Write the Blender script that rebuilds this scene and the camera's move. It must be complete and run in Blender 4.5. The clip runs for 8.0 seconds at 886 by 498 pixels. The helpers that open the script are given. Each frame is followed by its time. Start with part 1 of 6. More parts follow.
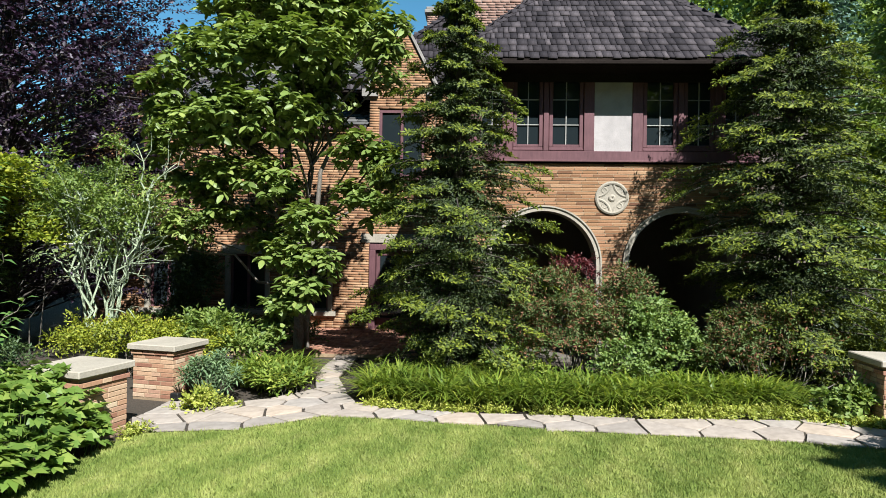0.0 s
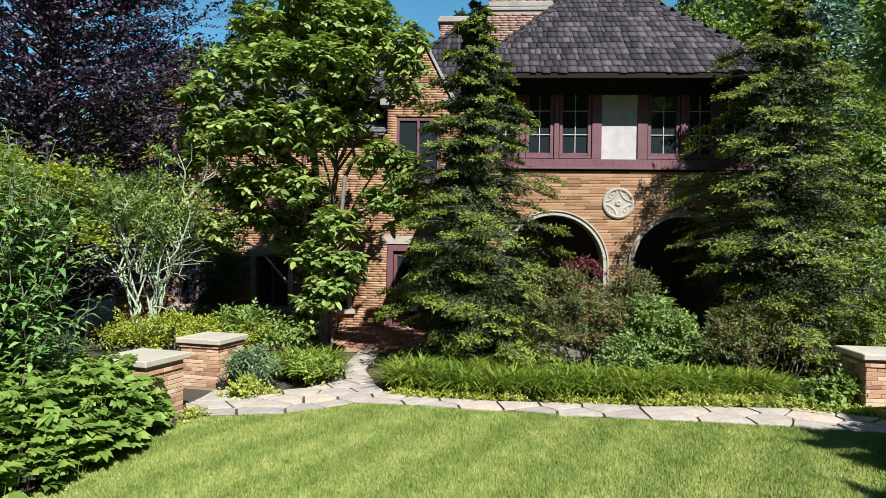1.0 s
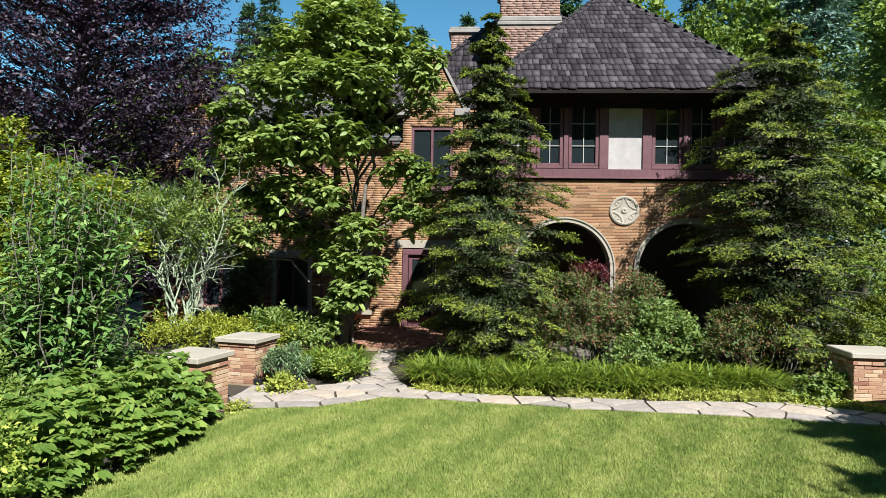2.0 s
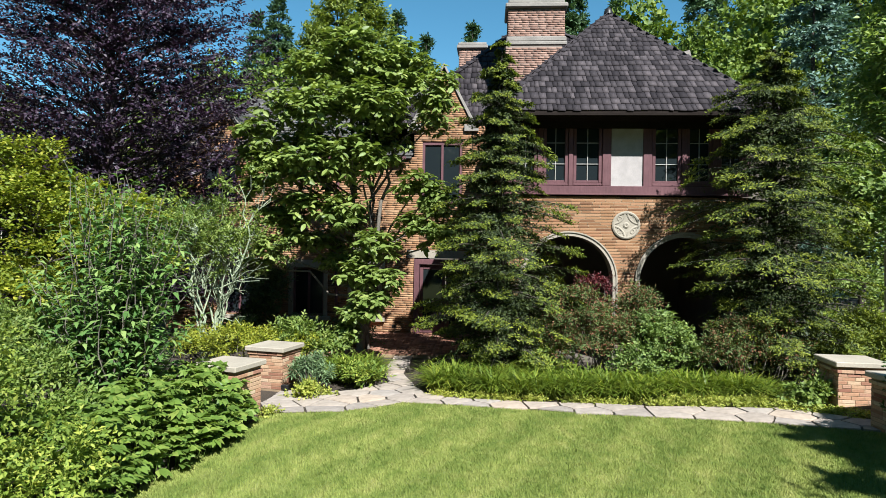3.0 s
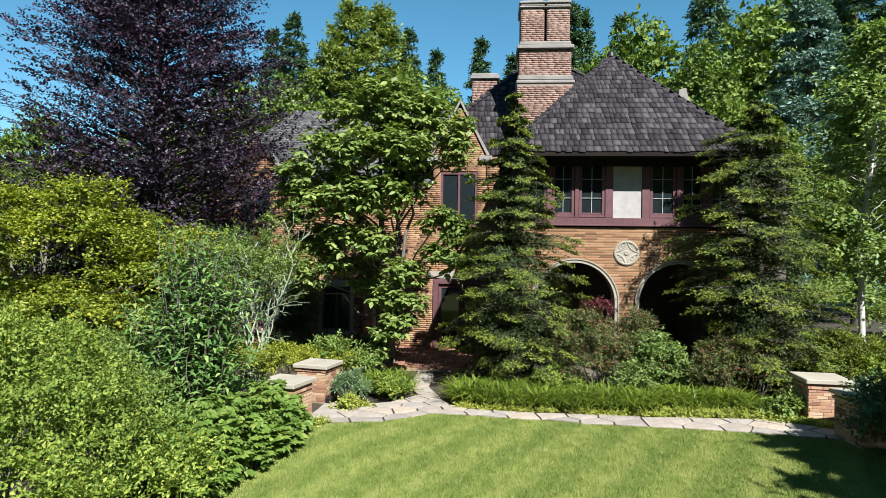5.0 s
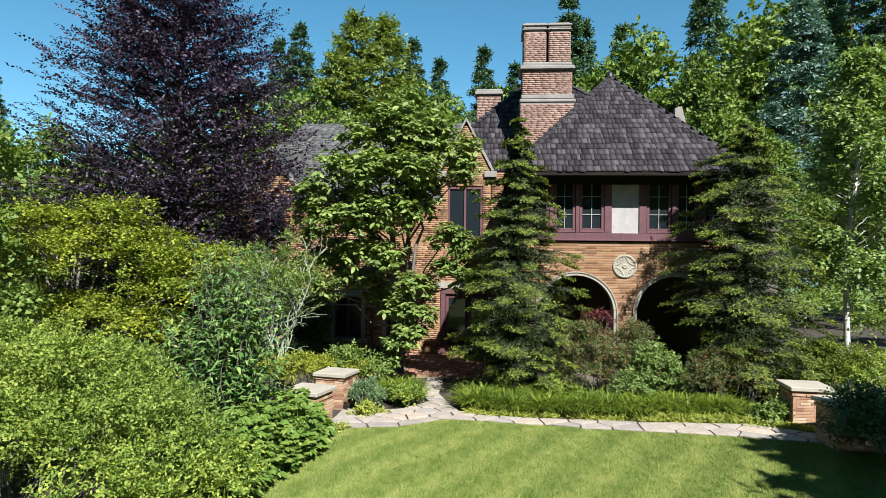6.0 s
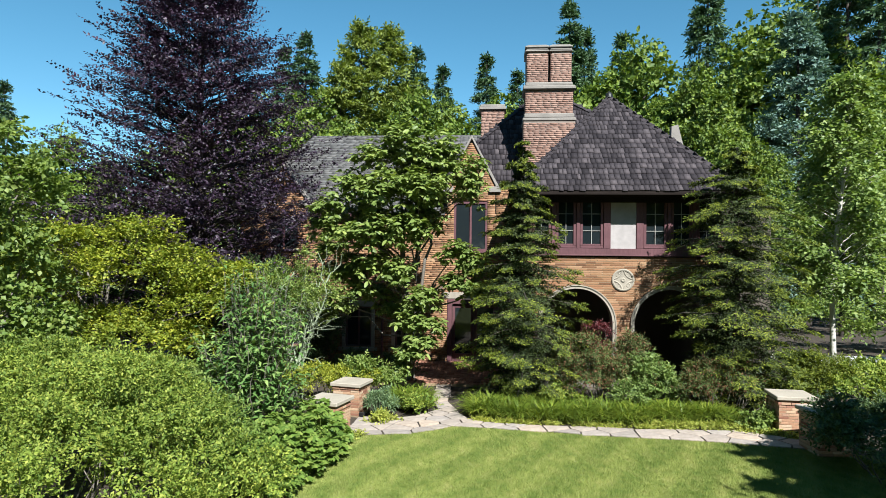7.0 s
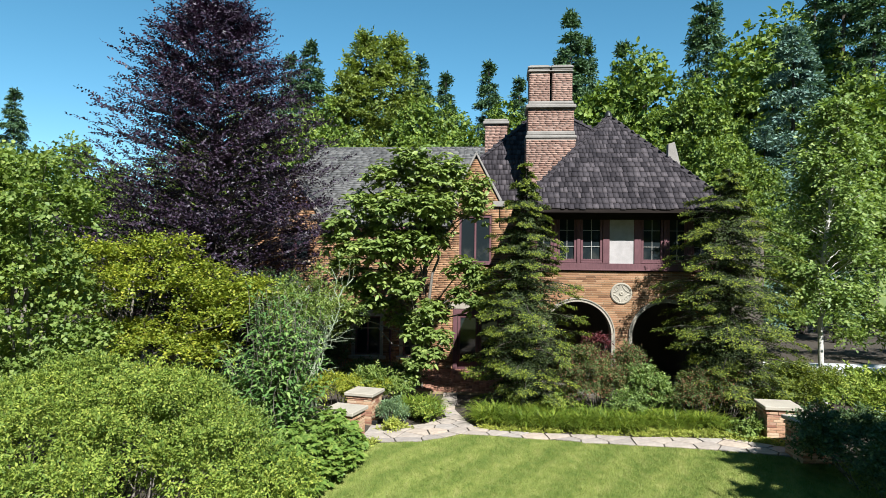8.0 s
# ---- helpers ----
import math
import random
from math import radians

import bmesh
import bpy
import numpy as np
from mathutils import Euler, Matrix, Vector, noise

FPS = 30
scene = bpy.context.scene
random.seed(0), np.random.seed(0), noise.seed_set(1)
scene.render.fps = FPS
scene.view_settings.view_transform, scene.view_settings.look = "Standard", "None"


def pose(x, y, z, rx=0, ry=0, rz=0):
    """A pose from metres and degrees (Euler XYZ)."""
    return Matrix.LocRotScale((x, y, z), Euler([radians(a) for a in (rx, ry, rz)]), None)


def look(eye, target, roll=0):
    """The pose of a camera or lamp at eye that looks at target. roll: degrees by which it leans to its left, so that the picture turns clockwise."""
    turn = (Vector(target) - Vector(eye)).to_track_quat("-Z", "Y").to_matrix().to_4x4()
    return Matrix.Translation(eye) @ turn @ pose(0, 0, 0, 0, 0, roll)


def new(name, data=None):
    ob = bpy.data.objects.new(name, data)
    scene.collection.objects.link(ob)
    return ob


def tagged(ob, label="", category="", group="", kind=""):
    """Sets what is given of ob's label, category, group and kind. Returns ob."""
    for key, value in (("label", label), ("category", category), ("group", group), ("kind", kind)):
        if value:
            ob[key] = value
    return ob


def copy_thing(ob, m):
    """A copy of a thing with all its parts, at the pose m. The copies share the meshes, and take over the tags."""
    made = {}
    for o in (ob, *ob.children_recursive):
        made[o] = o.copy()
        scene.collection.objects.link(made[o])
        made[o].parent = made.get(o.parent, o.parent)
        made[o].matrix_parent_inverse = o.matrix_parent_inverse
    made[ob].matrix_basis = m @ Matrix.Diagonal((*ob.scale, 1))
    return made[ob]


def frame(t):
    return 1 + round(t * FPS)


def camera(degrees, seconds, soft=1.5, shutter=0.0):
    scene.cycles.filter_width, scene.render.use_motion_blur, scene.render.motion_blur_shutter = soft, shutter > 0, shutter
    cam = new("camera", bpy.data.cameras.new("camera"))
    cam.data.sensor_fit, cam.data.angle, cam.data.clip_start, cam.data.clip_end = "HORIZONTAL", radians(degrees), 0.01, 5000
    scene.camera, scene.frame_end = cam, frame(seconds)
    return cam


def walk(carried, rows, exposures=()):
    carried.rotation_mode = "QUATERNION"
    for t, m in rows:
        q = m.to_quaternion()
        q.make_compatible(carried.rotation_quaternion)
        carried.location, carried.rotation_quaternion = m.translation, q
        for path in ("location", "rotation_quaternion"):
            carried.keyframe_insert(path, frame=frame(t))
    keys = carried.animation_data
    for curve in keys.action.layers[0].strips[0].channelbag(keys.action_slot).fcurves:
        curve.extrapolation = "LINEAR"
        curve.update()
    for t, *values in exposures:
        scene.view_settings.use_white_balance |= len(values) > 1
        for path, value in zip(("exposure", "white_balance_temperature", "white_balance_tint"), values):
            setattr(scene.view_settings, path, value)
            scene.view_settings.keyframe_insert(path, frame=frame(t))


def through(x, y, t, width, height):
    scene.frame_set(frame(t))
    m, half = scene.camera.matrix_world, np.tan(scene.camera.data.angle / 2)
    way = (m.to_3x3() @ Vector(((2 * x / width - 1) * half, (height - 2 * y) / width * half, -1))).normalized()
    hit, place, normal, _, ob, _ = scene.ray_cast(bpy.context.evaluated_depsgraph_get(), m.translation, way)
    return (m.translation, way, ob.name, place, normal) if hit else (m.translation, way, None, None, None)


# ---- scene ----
cam = camera(70.0, 8.0, soft=0.5)
PATH = [
    (0, (0.724, -1.034, 2.189), (0.625, 0.963, 2.185), 0.9),
    (0.5, (0.633, -1.461, 2.216), (0.524, 0.536, 2.21), 0.9),
    (1, (0.544, -1.89, 2.248), (0.426, 0.106, 2.24), 0.9),
    (1.5, (0.422, -2.29, 2.274), (0.298, -0.294, 2.265), 0.9),
    (3, (0.194, -3.498, 2.597), (0.053, -1.503, 2.594), 0.9),
    (3.5, (0.127, -3.913, 2.722), (-0.02, -1.919, 2.72), 0.9),
    (4, (0.057, -4.334, 2.86), (-0.093, -2.339, 2.859), 0.9),
    (4.5, (0.018, -4.765, 3.008), (-0.138, -2.771, 3.011), 0.9),
    (6, (-0.107, -6.173, 3.464), (-0.276, -4.181, 3.478), 0.7),
    (6.5, (-0.151, -6.672, 3.653), (-0.322, -4.68, 3.668), 0.7),
    (7, (-0.198, -7.147, 3.858), (-0.373, -5.154, 3.874), 0.6),
    (7.5, (-0.238, -7.605, 4.077), (-0.418, -5.613, 4.092), 0.6),
    (8, (-0.288, -8.067, 4.272), (-0.467, -6.075, 4.29), 0.6),
]
EXPOSURE, KELVIN, TINT = 0.85, 5850, 6
walk(cam, [(t, look(eye, target, roll)) for t, eye, target, roll in PATH], [(0.0, EXPOSURE, KELVIN, TINT), (8.0, EXPOSURE, KELVIN, TINT)])

# ---- daylight: clear sky and a high sun in front of the house, to its right ----
SUN_HIGH, SUN_TURN = 45.0, 154.0
world = bpy.data.worlds.new("sky")
scene.world = world
world.use_nodes = True
wn = world.node_tree
sky = wn.nodes.new("ShaderNodeTexSky")
sky.sky_type, sky.sun_disc = "NISHITA", False
sky.sun_elevation, sky.sun_rotation = radians(SUN_HIGH), radians(SUN_TURN)
sky.air_density, sky.dust_density, sky.ozone_density = 1.0, 0.0, 1.2
sky.altitude = 1500
rich = wn.nodes.new("ShaderNodeHueSaturation")
rich.inputs["Hue"].default_value, rich.inputs["Saturation"].default_value = 0.474, 1.18
wn.links.new(sky.outputs[0], rich.inputs["Color"])
wn.links.new(rich.outputs[0], wn.nodes["Background"].inputs[0])
wn.nodes["Background"].inputs[1].default_value = 0.08
sun = new("sun", bpy.data.lights.new("sun", "SUN"))
sun.data.energy, sun.data.angle, sun.data.color = 7.4, radians(0.55), (1.0, 0.95, 0.86)
_c = math.cos(radians(SUN_HIGH))
sun.matrix_basis = look((0, 0, 0), (-_c * math.sin(radians(SUN_TURN)), -_c * math.cos(radians(SUN_TURN)), -math.sin(radians(SUN_HIGH))))

# ---- materials ----
def material(name, rough=0.7, metal=0.0, gloss=0.5):
    m = bpy.data.materials.new(name)
    m.use_nodes = True
    nt = m.node_tree
    b = nt.nodes["Principled BSDF"]
    b.inputs["Roughness"].default_value, b.inputs["Metallic"].default_value = rough, metal
    b.inputs["Specular IOR Level"].default_value = gloss
    return m, nt, b


def noise_of(nt, scale, detail=4.0, stretch=None, rough=0.6):
    tc = nt.nodes.new("ShaderNodeTexCoord")
    n = nt.nodes.new("ShaderNodeTexNoise")
    n.inputs["Scale"].default_value, n.inputs["Detail"].default_value, n.inputs["Roughness"].default_value = scale, detail, rough
    source = tc.outputs["Object"]
    if stretch:
        mp = nt.nodes.new("ShaderNodeMapping")
        mp.inputs["Scale"].default_value = stretch
        nt.links.new(source, mp.inputs[0])
        source = mp.outputs[0]
    nt.links.new(source, n.inputs["Vector"])
    return n.outputs["Fac"]


def ramp(nt, fac, stops):
    r = nt.nodes.new("ShaderNodeValToRGB")
    e = r.color_ramp.elements
    e[0].position, e[0].color = stops[0][0], (*stops[0][1], 1)
    e[1].position, e[1].color = stops[-1][0], (*stops[-1][1], 1)
    for at, col in stops[1:-1]:
        k = e.new(at)
        k.color = (*col, 1)
    nt.links.new(fac, r.inputs[0])
    return r.outputs[0]


def mixed(nt, a, b, fac, kind="MIX"):
    n = nt.nodes.new("ShaderNodeMix")
    n.data_type, n.blend_type = "RGBA", kind
    for socket, v in ((n.inputs[6], a), (n.inputs[7], b), (n.inputs[0], fac)):
        if isinstance(v, (int, float)):
            socket.default_value = v
        elif isinstance(v, tuple):
            socket.default_value = (*v, 1)
        else:
            nt.links.new(v, socket)
    return n.outputs[2]


def bumped(nt, b, height, strength=0.3, distance=0.01):
    n = nt.nodes.new("ShaderNodeBump")
    n.inputs["Strength"].default_value, n.inputs["Distance"].default_value = strength, distance
    nt.links.new(height, n.inputs["Height"])
    nt.links.new(n.outputs[0], b.inputs["Normal"])


def rnd(nt, per_object):
    if per_object:
        return nt.nodes.new("ShaderNodeObjectInfo").outputs["Random"]
    return nt.nodes.new("ShaderNodeNewGeometry").outputs["Random Per Island"]


def pieces(name, stops, rough, scale, per_object, grain=None, amount=0.5, bump=0.35, dist=0.006, gloss=0.15):
    """Material of many like pieces, each with its own tone from the stops, plus two scales of noise."""
    m, nt, b = material(name, rough, 0, gloss)
    base = ramp(nt, rnd(nt, per_object), stops)
    fine = noise_of(nt, scale, 6, grain)
    big = noise_of(nt, scale * 0.06, 3)
    c = mixed(nt, base, ramp(nt, fine, [(0.25, (0.55, 0.53, 0.5)), (0.75, (1.25, 1.25, 1.25))]), amount, "MULTIPLY")
    c = mixed(nt, c, ramp(nt, big, [(0.3, (0.72, 0.72, 0.74)), (0.7, (1.15, 1.13, 1.1))]), 0.7, "MULTIPLY")
    nt.links.new(c, b.inputs["Base Color"])
    bumped(nt, b, fine, bump, dist)
    return m


def surface(name, dark, light, rough=0.7, scale=8.0, bump=0.25, stretch=None, metal=0.0, gloss=0.4, dist=0.01):
    m, nt, b = material(name, rough, metal, gloss)
    fine = noise_of(nt, scale * 6, 6, stretch)
    big = noise_of(nt, scale * 0.35, 4)
    c = ramp(nt, fine, [(0.3, dark), (0.7, light)])
    c = mixed(nt, c, ramp(nt, big, [(0.3, (0.75, 0.75, 0.74)), (0.7, (1.12, 1.11, 1.1))]), 0.8, "MULTIPLY")
    nt.links.new(c, b.inputs["Base Color"])
    bumped(nt, b, fine, bump, dist)
    return m


def leafy(name, stops, through=0.3, rough=0.5, gloss=0.35, glow=None):
    """Leaf: each blade has its own tone; light passes through it."""
    m, nt, b = material(name, rough, 0, gloss)
    c = ramp(nt, rnd(nt, False), stops)
    big = noise_of(nt, 0.9, 2)
    c = mixed(nt, c, ramp(nt, big, [(0.3, (0.75, 0.8, 0.78)), (0.7, (1.2, 1.16, 1.05))]), 0.8, "MULTIPLY")
    nt.links.new(c, b.inputs["Base Color"])
    tr = nt.nodes.new("ShaderNodeBsdfTranslucent")
    warm = mixed(nt, c, glow or (1.5, 1.55, 0.7), 1.0, "MULTIPLY")
    nt.links.new(warm, tr.inputs[0])
    mx = nt.nodes.new("ShaderNodeMixShader")
    mx.inputs[0].default_value = through
    nt.links.new(b.outputs[0], mx.inputs[1])
    nt.links.new(tr.outputs[0], mx.inputs[2])
    nt.links.new(mx.outputs[0], nt.nodes["Material Output"].inputs[0])
    return m


BRICK_TONES = [(0.0, (0.117, 0.056, 0.033)), (0.25, (0.222, 0.116, 0.059)), (0.5, (0.283, 0.159, 0.085)), (0.75, (0.259, 0.129, 0.070)), (1.0, (0.346, 0.214, 0.124))]
PIER_TONES = [(0.0, (0.198, 0.086, 0.059)), (0.3, (0.361, 0.205, 0.125)), (0.6, (0.451, 0.313, 0.204)), (0.8, (0.295, 0.148, 0.103)), (1.0, (0.492, 0.377, 0.260))]
CHIMNEY_TONES = [(0.0, (0.19, 0.108, 0.084)), (0.4, (0.27, 0.165, 0.130)), (0.7, (0.32, 0.205, 0.165)), (1.0, (0.23, 0.134, 0.104))]
SHAKE_TONES = [(0.0, (0.018, 0.015, 0.018)), (0.35, (0.032, 0.027, 0.031)), (0.7, (0.047, 0.040, 0.045)), (1.0, (0.078, 0.066, 0.072))]
M_BRICK = pieces("bay_brick", BRICK_TONES, 0.85, 28, True)
M_BRICKS = pieces("wall_bricks", BRICK_TONES, 0.85, 28, False)
M_PIER = pieces("pier_brick", PIER_TONES, 0.85, 30, True)
M_CHIM = pieces("chimney_bricks", CHIMNEY_TONES, 0.88, 28, False)
M_PAVER = pieces("terrace_brick", [(0, (0.16, 0.075, 0.05)), (0.5, (0.26, 0.125, 0.085)), (1, (0.33, 0.18, 0.12))], 0.85, 25, False)
M_SHAKE = pieces("cedar_shake", SHAKE_TONES, 0.85, 55, True, (1, 0.1, 0.1), 0.85, 0.6, 0.01)
M_SHAKES = pieces("cedar_shakes", SHAKE_TONES, 0.85, 55, False, (1, 0.1, 0.1), 0.85, 0.6, 0.01)
M_WING = pieces("wing_shakes", [(0, (0.063, 0.060, 0.058)), (0.5, (0.095, 0.092, 0.090)), (1, (0.131, 0.125, 0.122))], 0.85, 30, False, (0.4, 1, 1), 0.6, 0.5, 0.008)
M_MORTAR = surface("mortar", (0.194, 0.133, 0.080), (0.277, 0.197, 0.125), 0.95, 12)
M_CMORTAR = surface("chimney_mortar", (0.177, 0.141, 0.120), (0.239, 0.198, 0.172), 0.95, 12)
M_STONE = surface("cast_stone", (0.233, 0.201, 0.161), (0.304, 0.268, 0.219), 0.85, 7, 0.3)
M_GREYSTONE = surface("weathered_stone", (0.160, 0.143, 0.132), (0.259, 0.232, 0.207), 0.9, 6, 0.35)
M_CAP = surface("pier_cap_stone", (0.277, 0.237, 0.192), (0.356, 0.312, 0.254), 0.85, 6, 0.3)
M_FLAG = pieces("flagstone", [(0, (0.254, 0.221, 0.199)), (0.5, (0.331, 0.274, 0.230)), (0.8, (0.298, 0.260, 0.234)), (1, (0.386, 0.305, 0.240))], 0.8, 9, True, None, 0.55, 0.5, 0.01)
M_MAROON = surface("maroon_timber", (0.089, 0.041, 0.047), (0.123, 0.058, 0.065), 0.55, 5, 0.1, (1, 1, 0.2), gloss=0.2)
M_STUCCO = surface("cream_stucco", (0.294, 0.264, 0.258), (0.342, 0.310, 0.305), 0.9, 9, 0.3)
# near black: some of the shade under the eaves is put into this colour
M_SOFFIT = surface("shade_dark_soffit", (0.014, 0.011, 0.010), (0.024, 0.019, 0.017), 0.95, 5, 0.2, gloss=0.0)
M_MUNTIN = surface("pale_muntin", (0.248, 0.233, 0.215), (0.298, 0.283, 0.266), 0.6, 8, 0.1)
# one dark brown for porch walls, ceiling and floor, room wall and rear walls
M_PLASTER = surface("dark_brown_plaster", (0.09, 0.075, 0.06), (0.13, 0.11, 0.09), 0.9, 5, 0.2)
M_BARK = surface("grey_bark", (0.09, 0.075, 0.06), (0.2, 0.175, 0.15), 0.95, 7, 0.6, (1, 1, 0.3), dist=0.02)
M_PALEBARK = surface("pale_bark", (0.3, 0.28, 0.25), (0.55, 0.52, 0.47), 0.9, 6, 0.4, (1, 1, 0.6))
M_LICHEN = surface("lichen_bark", (0.158, 0.181, 0.112), (0.406, 0.463, 0.318), 0.95, 10, 0.8, dist=0.02)
M_DARKBARK = surface("dark_bark", (0.03, 0.024, 0.02), (0.07, 0.055, 0.045), 0.95, 6, 0.5, (1, 1, 0.3))
M_SOIL = surface("bed_soil", (0.028, 0.02, 0.014), (0.06, 0.045, 0.032), 0.95, 6, 0.8, dist=0.03)
M_LEAD = surface("dark_metal", (0.02, 0.02, 0.02), (0.035, 0.035, 0.036), 0.45, 9, 0.1, metal=0.6)
M_ASPHALT = surface("driveway_paving", (0.320, 0.320, 0.320), (0.464, 0.456, 0.448), 0.9, 9, 0.3)
M_GLASS, _nt, _b = material("window_glass", 0.04)
_b.inputs["Base Color"].default_value = (0.012, 0.016, 0.018, 1)
_b.inputs["Specular IOR Level"].default_value = 0.5


def lawn_material(name, dark, mid, pale, per_blade):
    """Mown turf: diagonal mowing stripes, dry patches, fine mottling."""
    m, nt, b = material(name, 0.75, 0, 0.2)
    tc = nt.nodes.new("ShaderNodeTexCoord")
    mp = nt.nodes.new("ShaderNodeMapping")
    mp.inputs["Rotation"].default_value = (0, 0, radians(28))
    nt.links.new(tc.outputs["Object"], mp.inputs[0])
    wave = nt.nodes.new("ShaderNodeTexWave")
    wave.inputs["Scale"].default_value, wave.inputs["Distortion"].default_value, wave.inputs["Detail"].default_value = 0.32, 2.2, 3
    nt.links.new(mp.outputs[0], wave.inputs[0])
    patch = noise_of(nt, 4.2, 6, (1, 0.6, 1), 0.65)
    c = ramp(nt, patch, [(0.3, dark), (0.5, mid), (0.68, pale)])
    c = mixed(nt, c, ramp(nt, wave.outputs["Fac"], [(0.2, (0.84, 0.88, 0.8)), (0.8, (1.14, 1.1, 1.12))]), 0.9, "MULTIPLY")
    if per_blade:
        c = mixed(nt, c, ramp(nt, rnd(nt, False), [(0, (0.78, 0.82, 0.76)), (0.8, (1.06, 1.05, 1.0)), (1, (1.22, 1.16, 1.08))]), 0.5, "MULTIPLY")
    else:
        fine = noise_of(nt, 60, 4)
        c = mixed(nt, c, ramp(nt, fine, [(0.3, (0.5, 0.55, 0.45)), (0.7, (1.1, 1.1, 1.0))]), 0.9, "MULTIPLY")
    nt.links.new(c, b.inputs["Base Color"])
    if per_blade:
        tr = nt.nodes.new("ShaderNodeBsdfTranslucent")
        nt.links.new(c, tr.inputs[0])
        mx = nt.nodes.new("ShaderNodeMixShader")
        mx.inputs[0].default_value = 0.3
        nt.links.new(b.outputs[0], mx.inputs[1])
        nt.links.new(tr.outputs[0], mx.inputs[2])
        nt.links.new(mx.outputs[0], nt.nodes["Material Output"].inputs[0])
    return m


M_TURF = lawn_material("turf", (0.103, 0.142, 0.033), (0.170, 0.201, 0.054), (0.244, 0.247, 0.095), False)
M_BLADE = lawn_material("turf_blades", (0.140, 0.189, 0.037), (0.220, 0.257, 0.065), (0.271, 0.285, 0.087), True)
L_MAGNOLIA = leafy("magnolia_leaf", [(0, (0.102, 0.139, 0.033)), (0.6, (0.150, 0.200, 0.048)), (1, (0.241, 0.278, 0.080))], 0.25, 0.5, 0.35)
L_CONIFER = leafy("conifer_needles", [(0, (0.018, 0.030, 0.009)), (0.55, (0.034, 0.050, 0.012)), (1, (0.072, 0.092, 0.018))], 0.15, 0.6, 0.3)
L_TIP = leafy("conifer_new_growth", [(0, (0.044, 0.065, 0.008)), (0.5, (0.096, 0.120, 0.012)), (1, (0.185, 0.204, 0.020))], 0.25, 0.6, 0.3)
L_BEECH = leafy("copper_beech_leaf", [(0, (0.015, 0.009, 0.018)), (0.7, (0.030, 0.016, 0.033)), (1, (0.055, 0.031, 0.062))], 0.18, 0.5, 0.4, (0.816, 0.357, 0.578))
L_GOLD = leafy("golden_maple_leaf", [(0, (0.117, 0.154, 0.018)), (0.6, (0.204, 0.240, 0.024)), (1, (0.339, 0.320, 0.043))], 0.35, 0.55)
L_MAPLE = leafy("green_maple_leaf", [(0, (0.095, 0.142, 0.029)), (0.6, (0.146, 0.200, 0.044)), (1, (0.235, 0.273, 0.074))], 0.33, 0.55)
L_HEDGE = leafy("shrub_leaf", [(0, (0.077, 0.123, 0.020)), (0.6, (0.182, 0.234, 0.037)), (1, (0.303, 0.322, 0.065))], 0.3, 0.6, 0.22)
L_BLUEGREEN = leafy("buddleia_leaf", [(0, (0.064, 0.128, 0.034)), (0.6, (0.113, 0.196, 0.052)), (1, (0.227, 0.297, 0.097))], 0.25, 0.5)
L_ANEMONE = leafy("broad_leaf", [(0, (0.077, 0.127, 0.022)), (0.6, (0.125, 0.190, 0.034)), (1, (0.197, 0.243, 0.053))], 0.28, 0.5)
L_YELLOW = leafy("yellow_shrub_leaf", [(0, (0.140, 0.170, 0.018)), (0.6, (0.235, 0.260, 0.024)), (1, (0.350, 0.330, 0.036))], 0.3, 0.55)
L_DARK = leafy("dark_shrub_leaf", [(0, (0.033, 0.061, 0.022)), (0.6, (0.061, 0.094, 0.033)), (1, (0.110, 0.154, 0.055))], 0.22, 0.5)
L_NANDINA = leafy("nandina_leaf", [(0, (0.060, 0.090, 0.026)), (0.45, (0.095, 0.130, 0.040)), (0.66, (0.125, 0.165, 0.055)), (0.74, (0.150, 0.080, 0.040)), (1, (0.200, 0.080, 0.050))], 0.22, 0.6, 0.25)
L_SAGE = leafy("grey_green_leaf", [(0, (0.092, 0.144, 0.070)), (0.6, (0.138, 0.198, 0.100)), (1, (0.218, 0.288, 0.150))], 0.22, 0.6)
L_STRAP = leafy("strap_leaf", [(0, (0.073, 0.117, 0.012)), (0.6, (0.133, 0.181, 0.021)), (1, (0.223, 0.247, 0.034))], 0.3, 0.45, 0.45)
L_LIME = leafy("lime_groundcover", [(0, (0.196, 0.231, 0.033)), (0.6, (0.312, 0.335, 0.055)), (1, (0.462, 0.439, 0.132))], 0.3, 0.6)
L_BIRCH = leafy("birch_leaf", [(0, (0.092, 0.145, 0.034)), (0.6, (0.155, 0.212, 0.056)), (1, (0.250, 0.300, 0.100))], 0.32, 0.5)
L_FOREST = leafy("forest_leaf", [(0, (0.056, 0.092, 0.012)), (0.6, (0.110, 0.161, 0.020)), (1, (0.185, 0.226, 0.034))], 0.2, 0.6)
L_FIR = leafy("fir_needles", [(0, (0.033, 0.062, 0.030)), (0.6, (0.055, 0.100, 0.045)), (1, (0.094, 0.147, 0.057))], 0.15, 0.6)
L_BLUEFIR = leafy("blue_spruce_needles", [(0, (0.062, 0.111, 0.098)), (0.6, (0.100, 0.163, 0.137)), (1, (0.163, 0.234, 0.195))], 0.15, 0.6)
L_CEDAR = leafy("cedar_foliage", [(0, (0.092, 0.121, 0.022)), (0.6, (0.143, 0.178, 0.031)), (1, (0.210, 0.235, 0.050))], 0.25, 0.6)
L_RED = leafy("red_maple_leaf", [(0, (0.06, 0.012, 0.015)), (1, (0.13, 0.03, 0.035))], 0.3, 0.5, 0.4, (1.6, 0.7, 0.7))

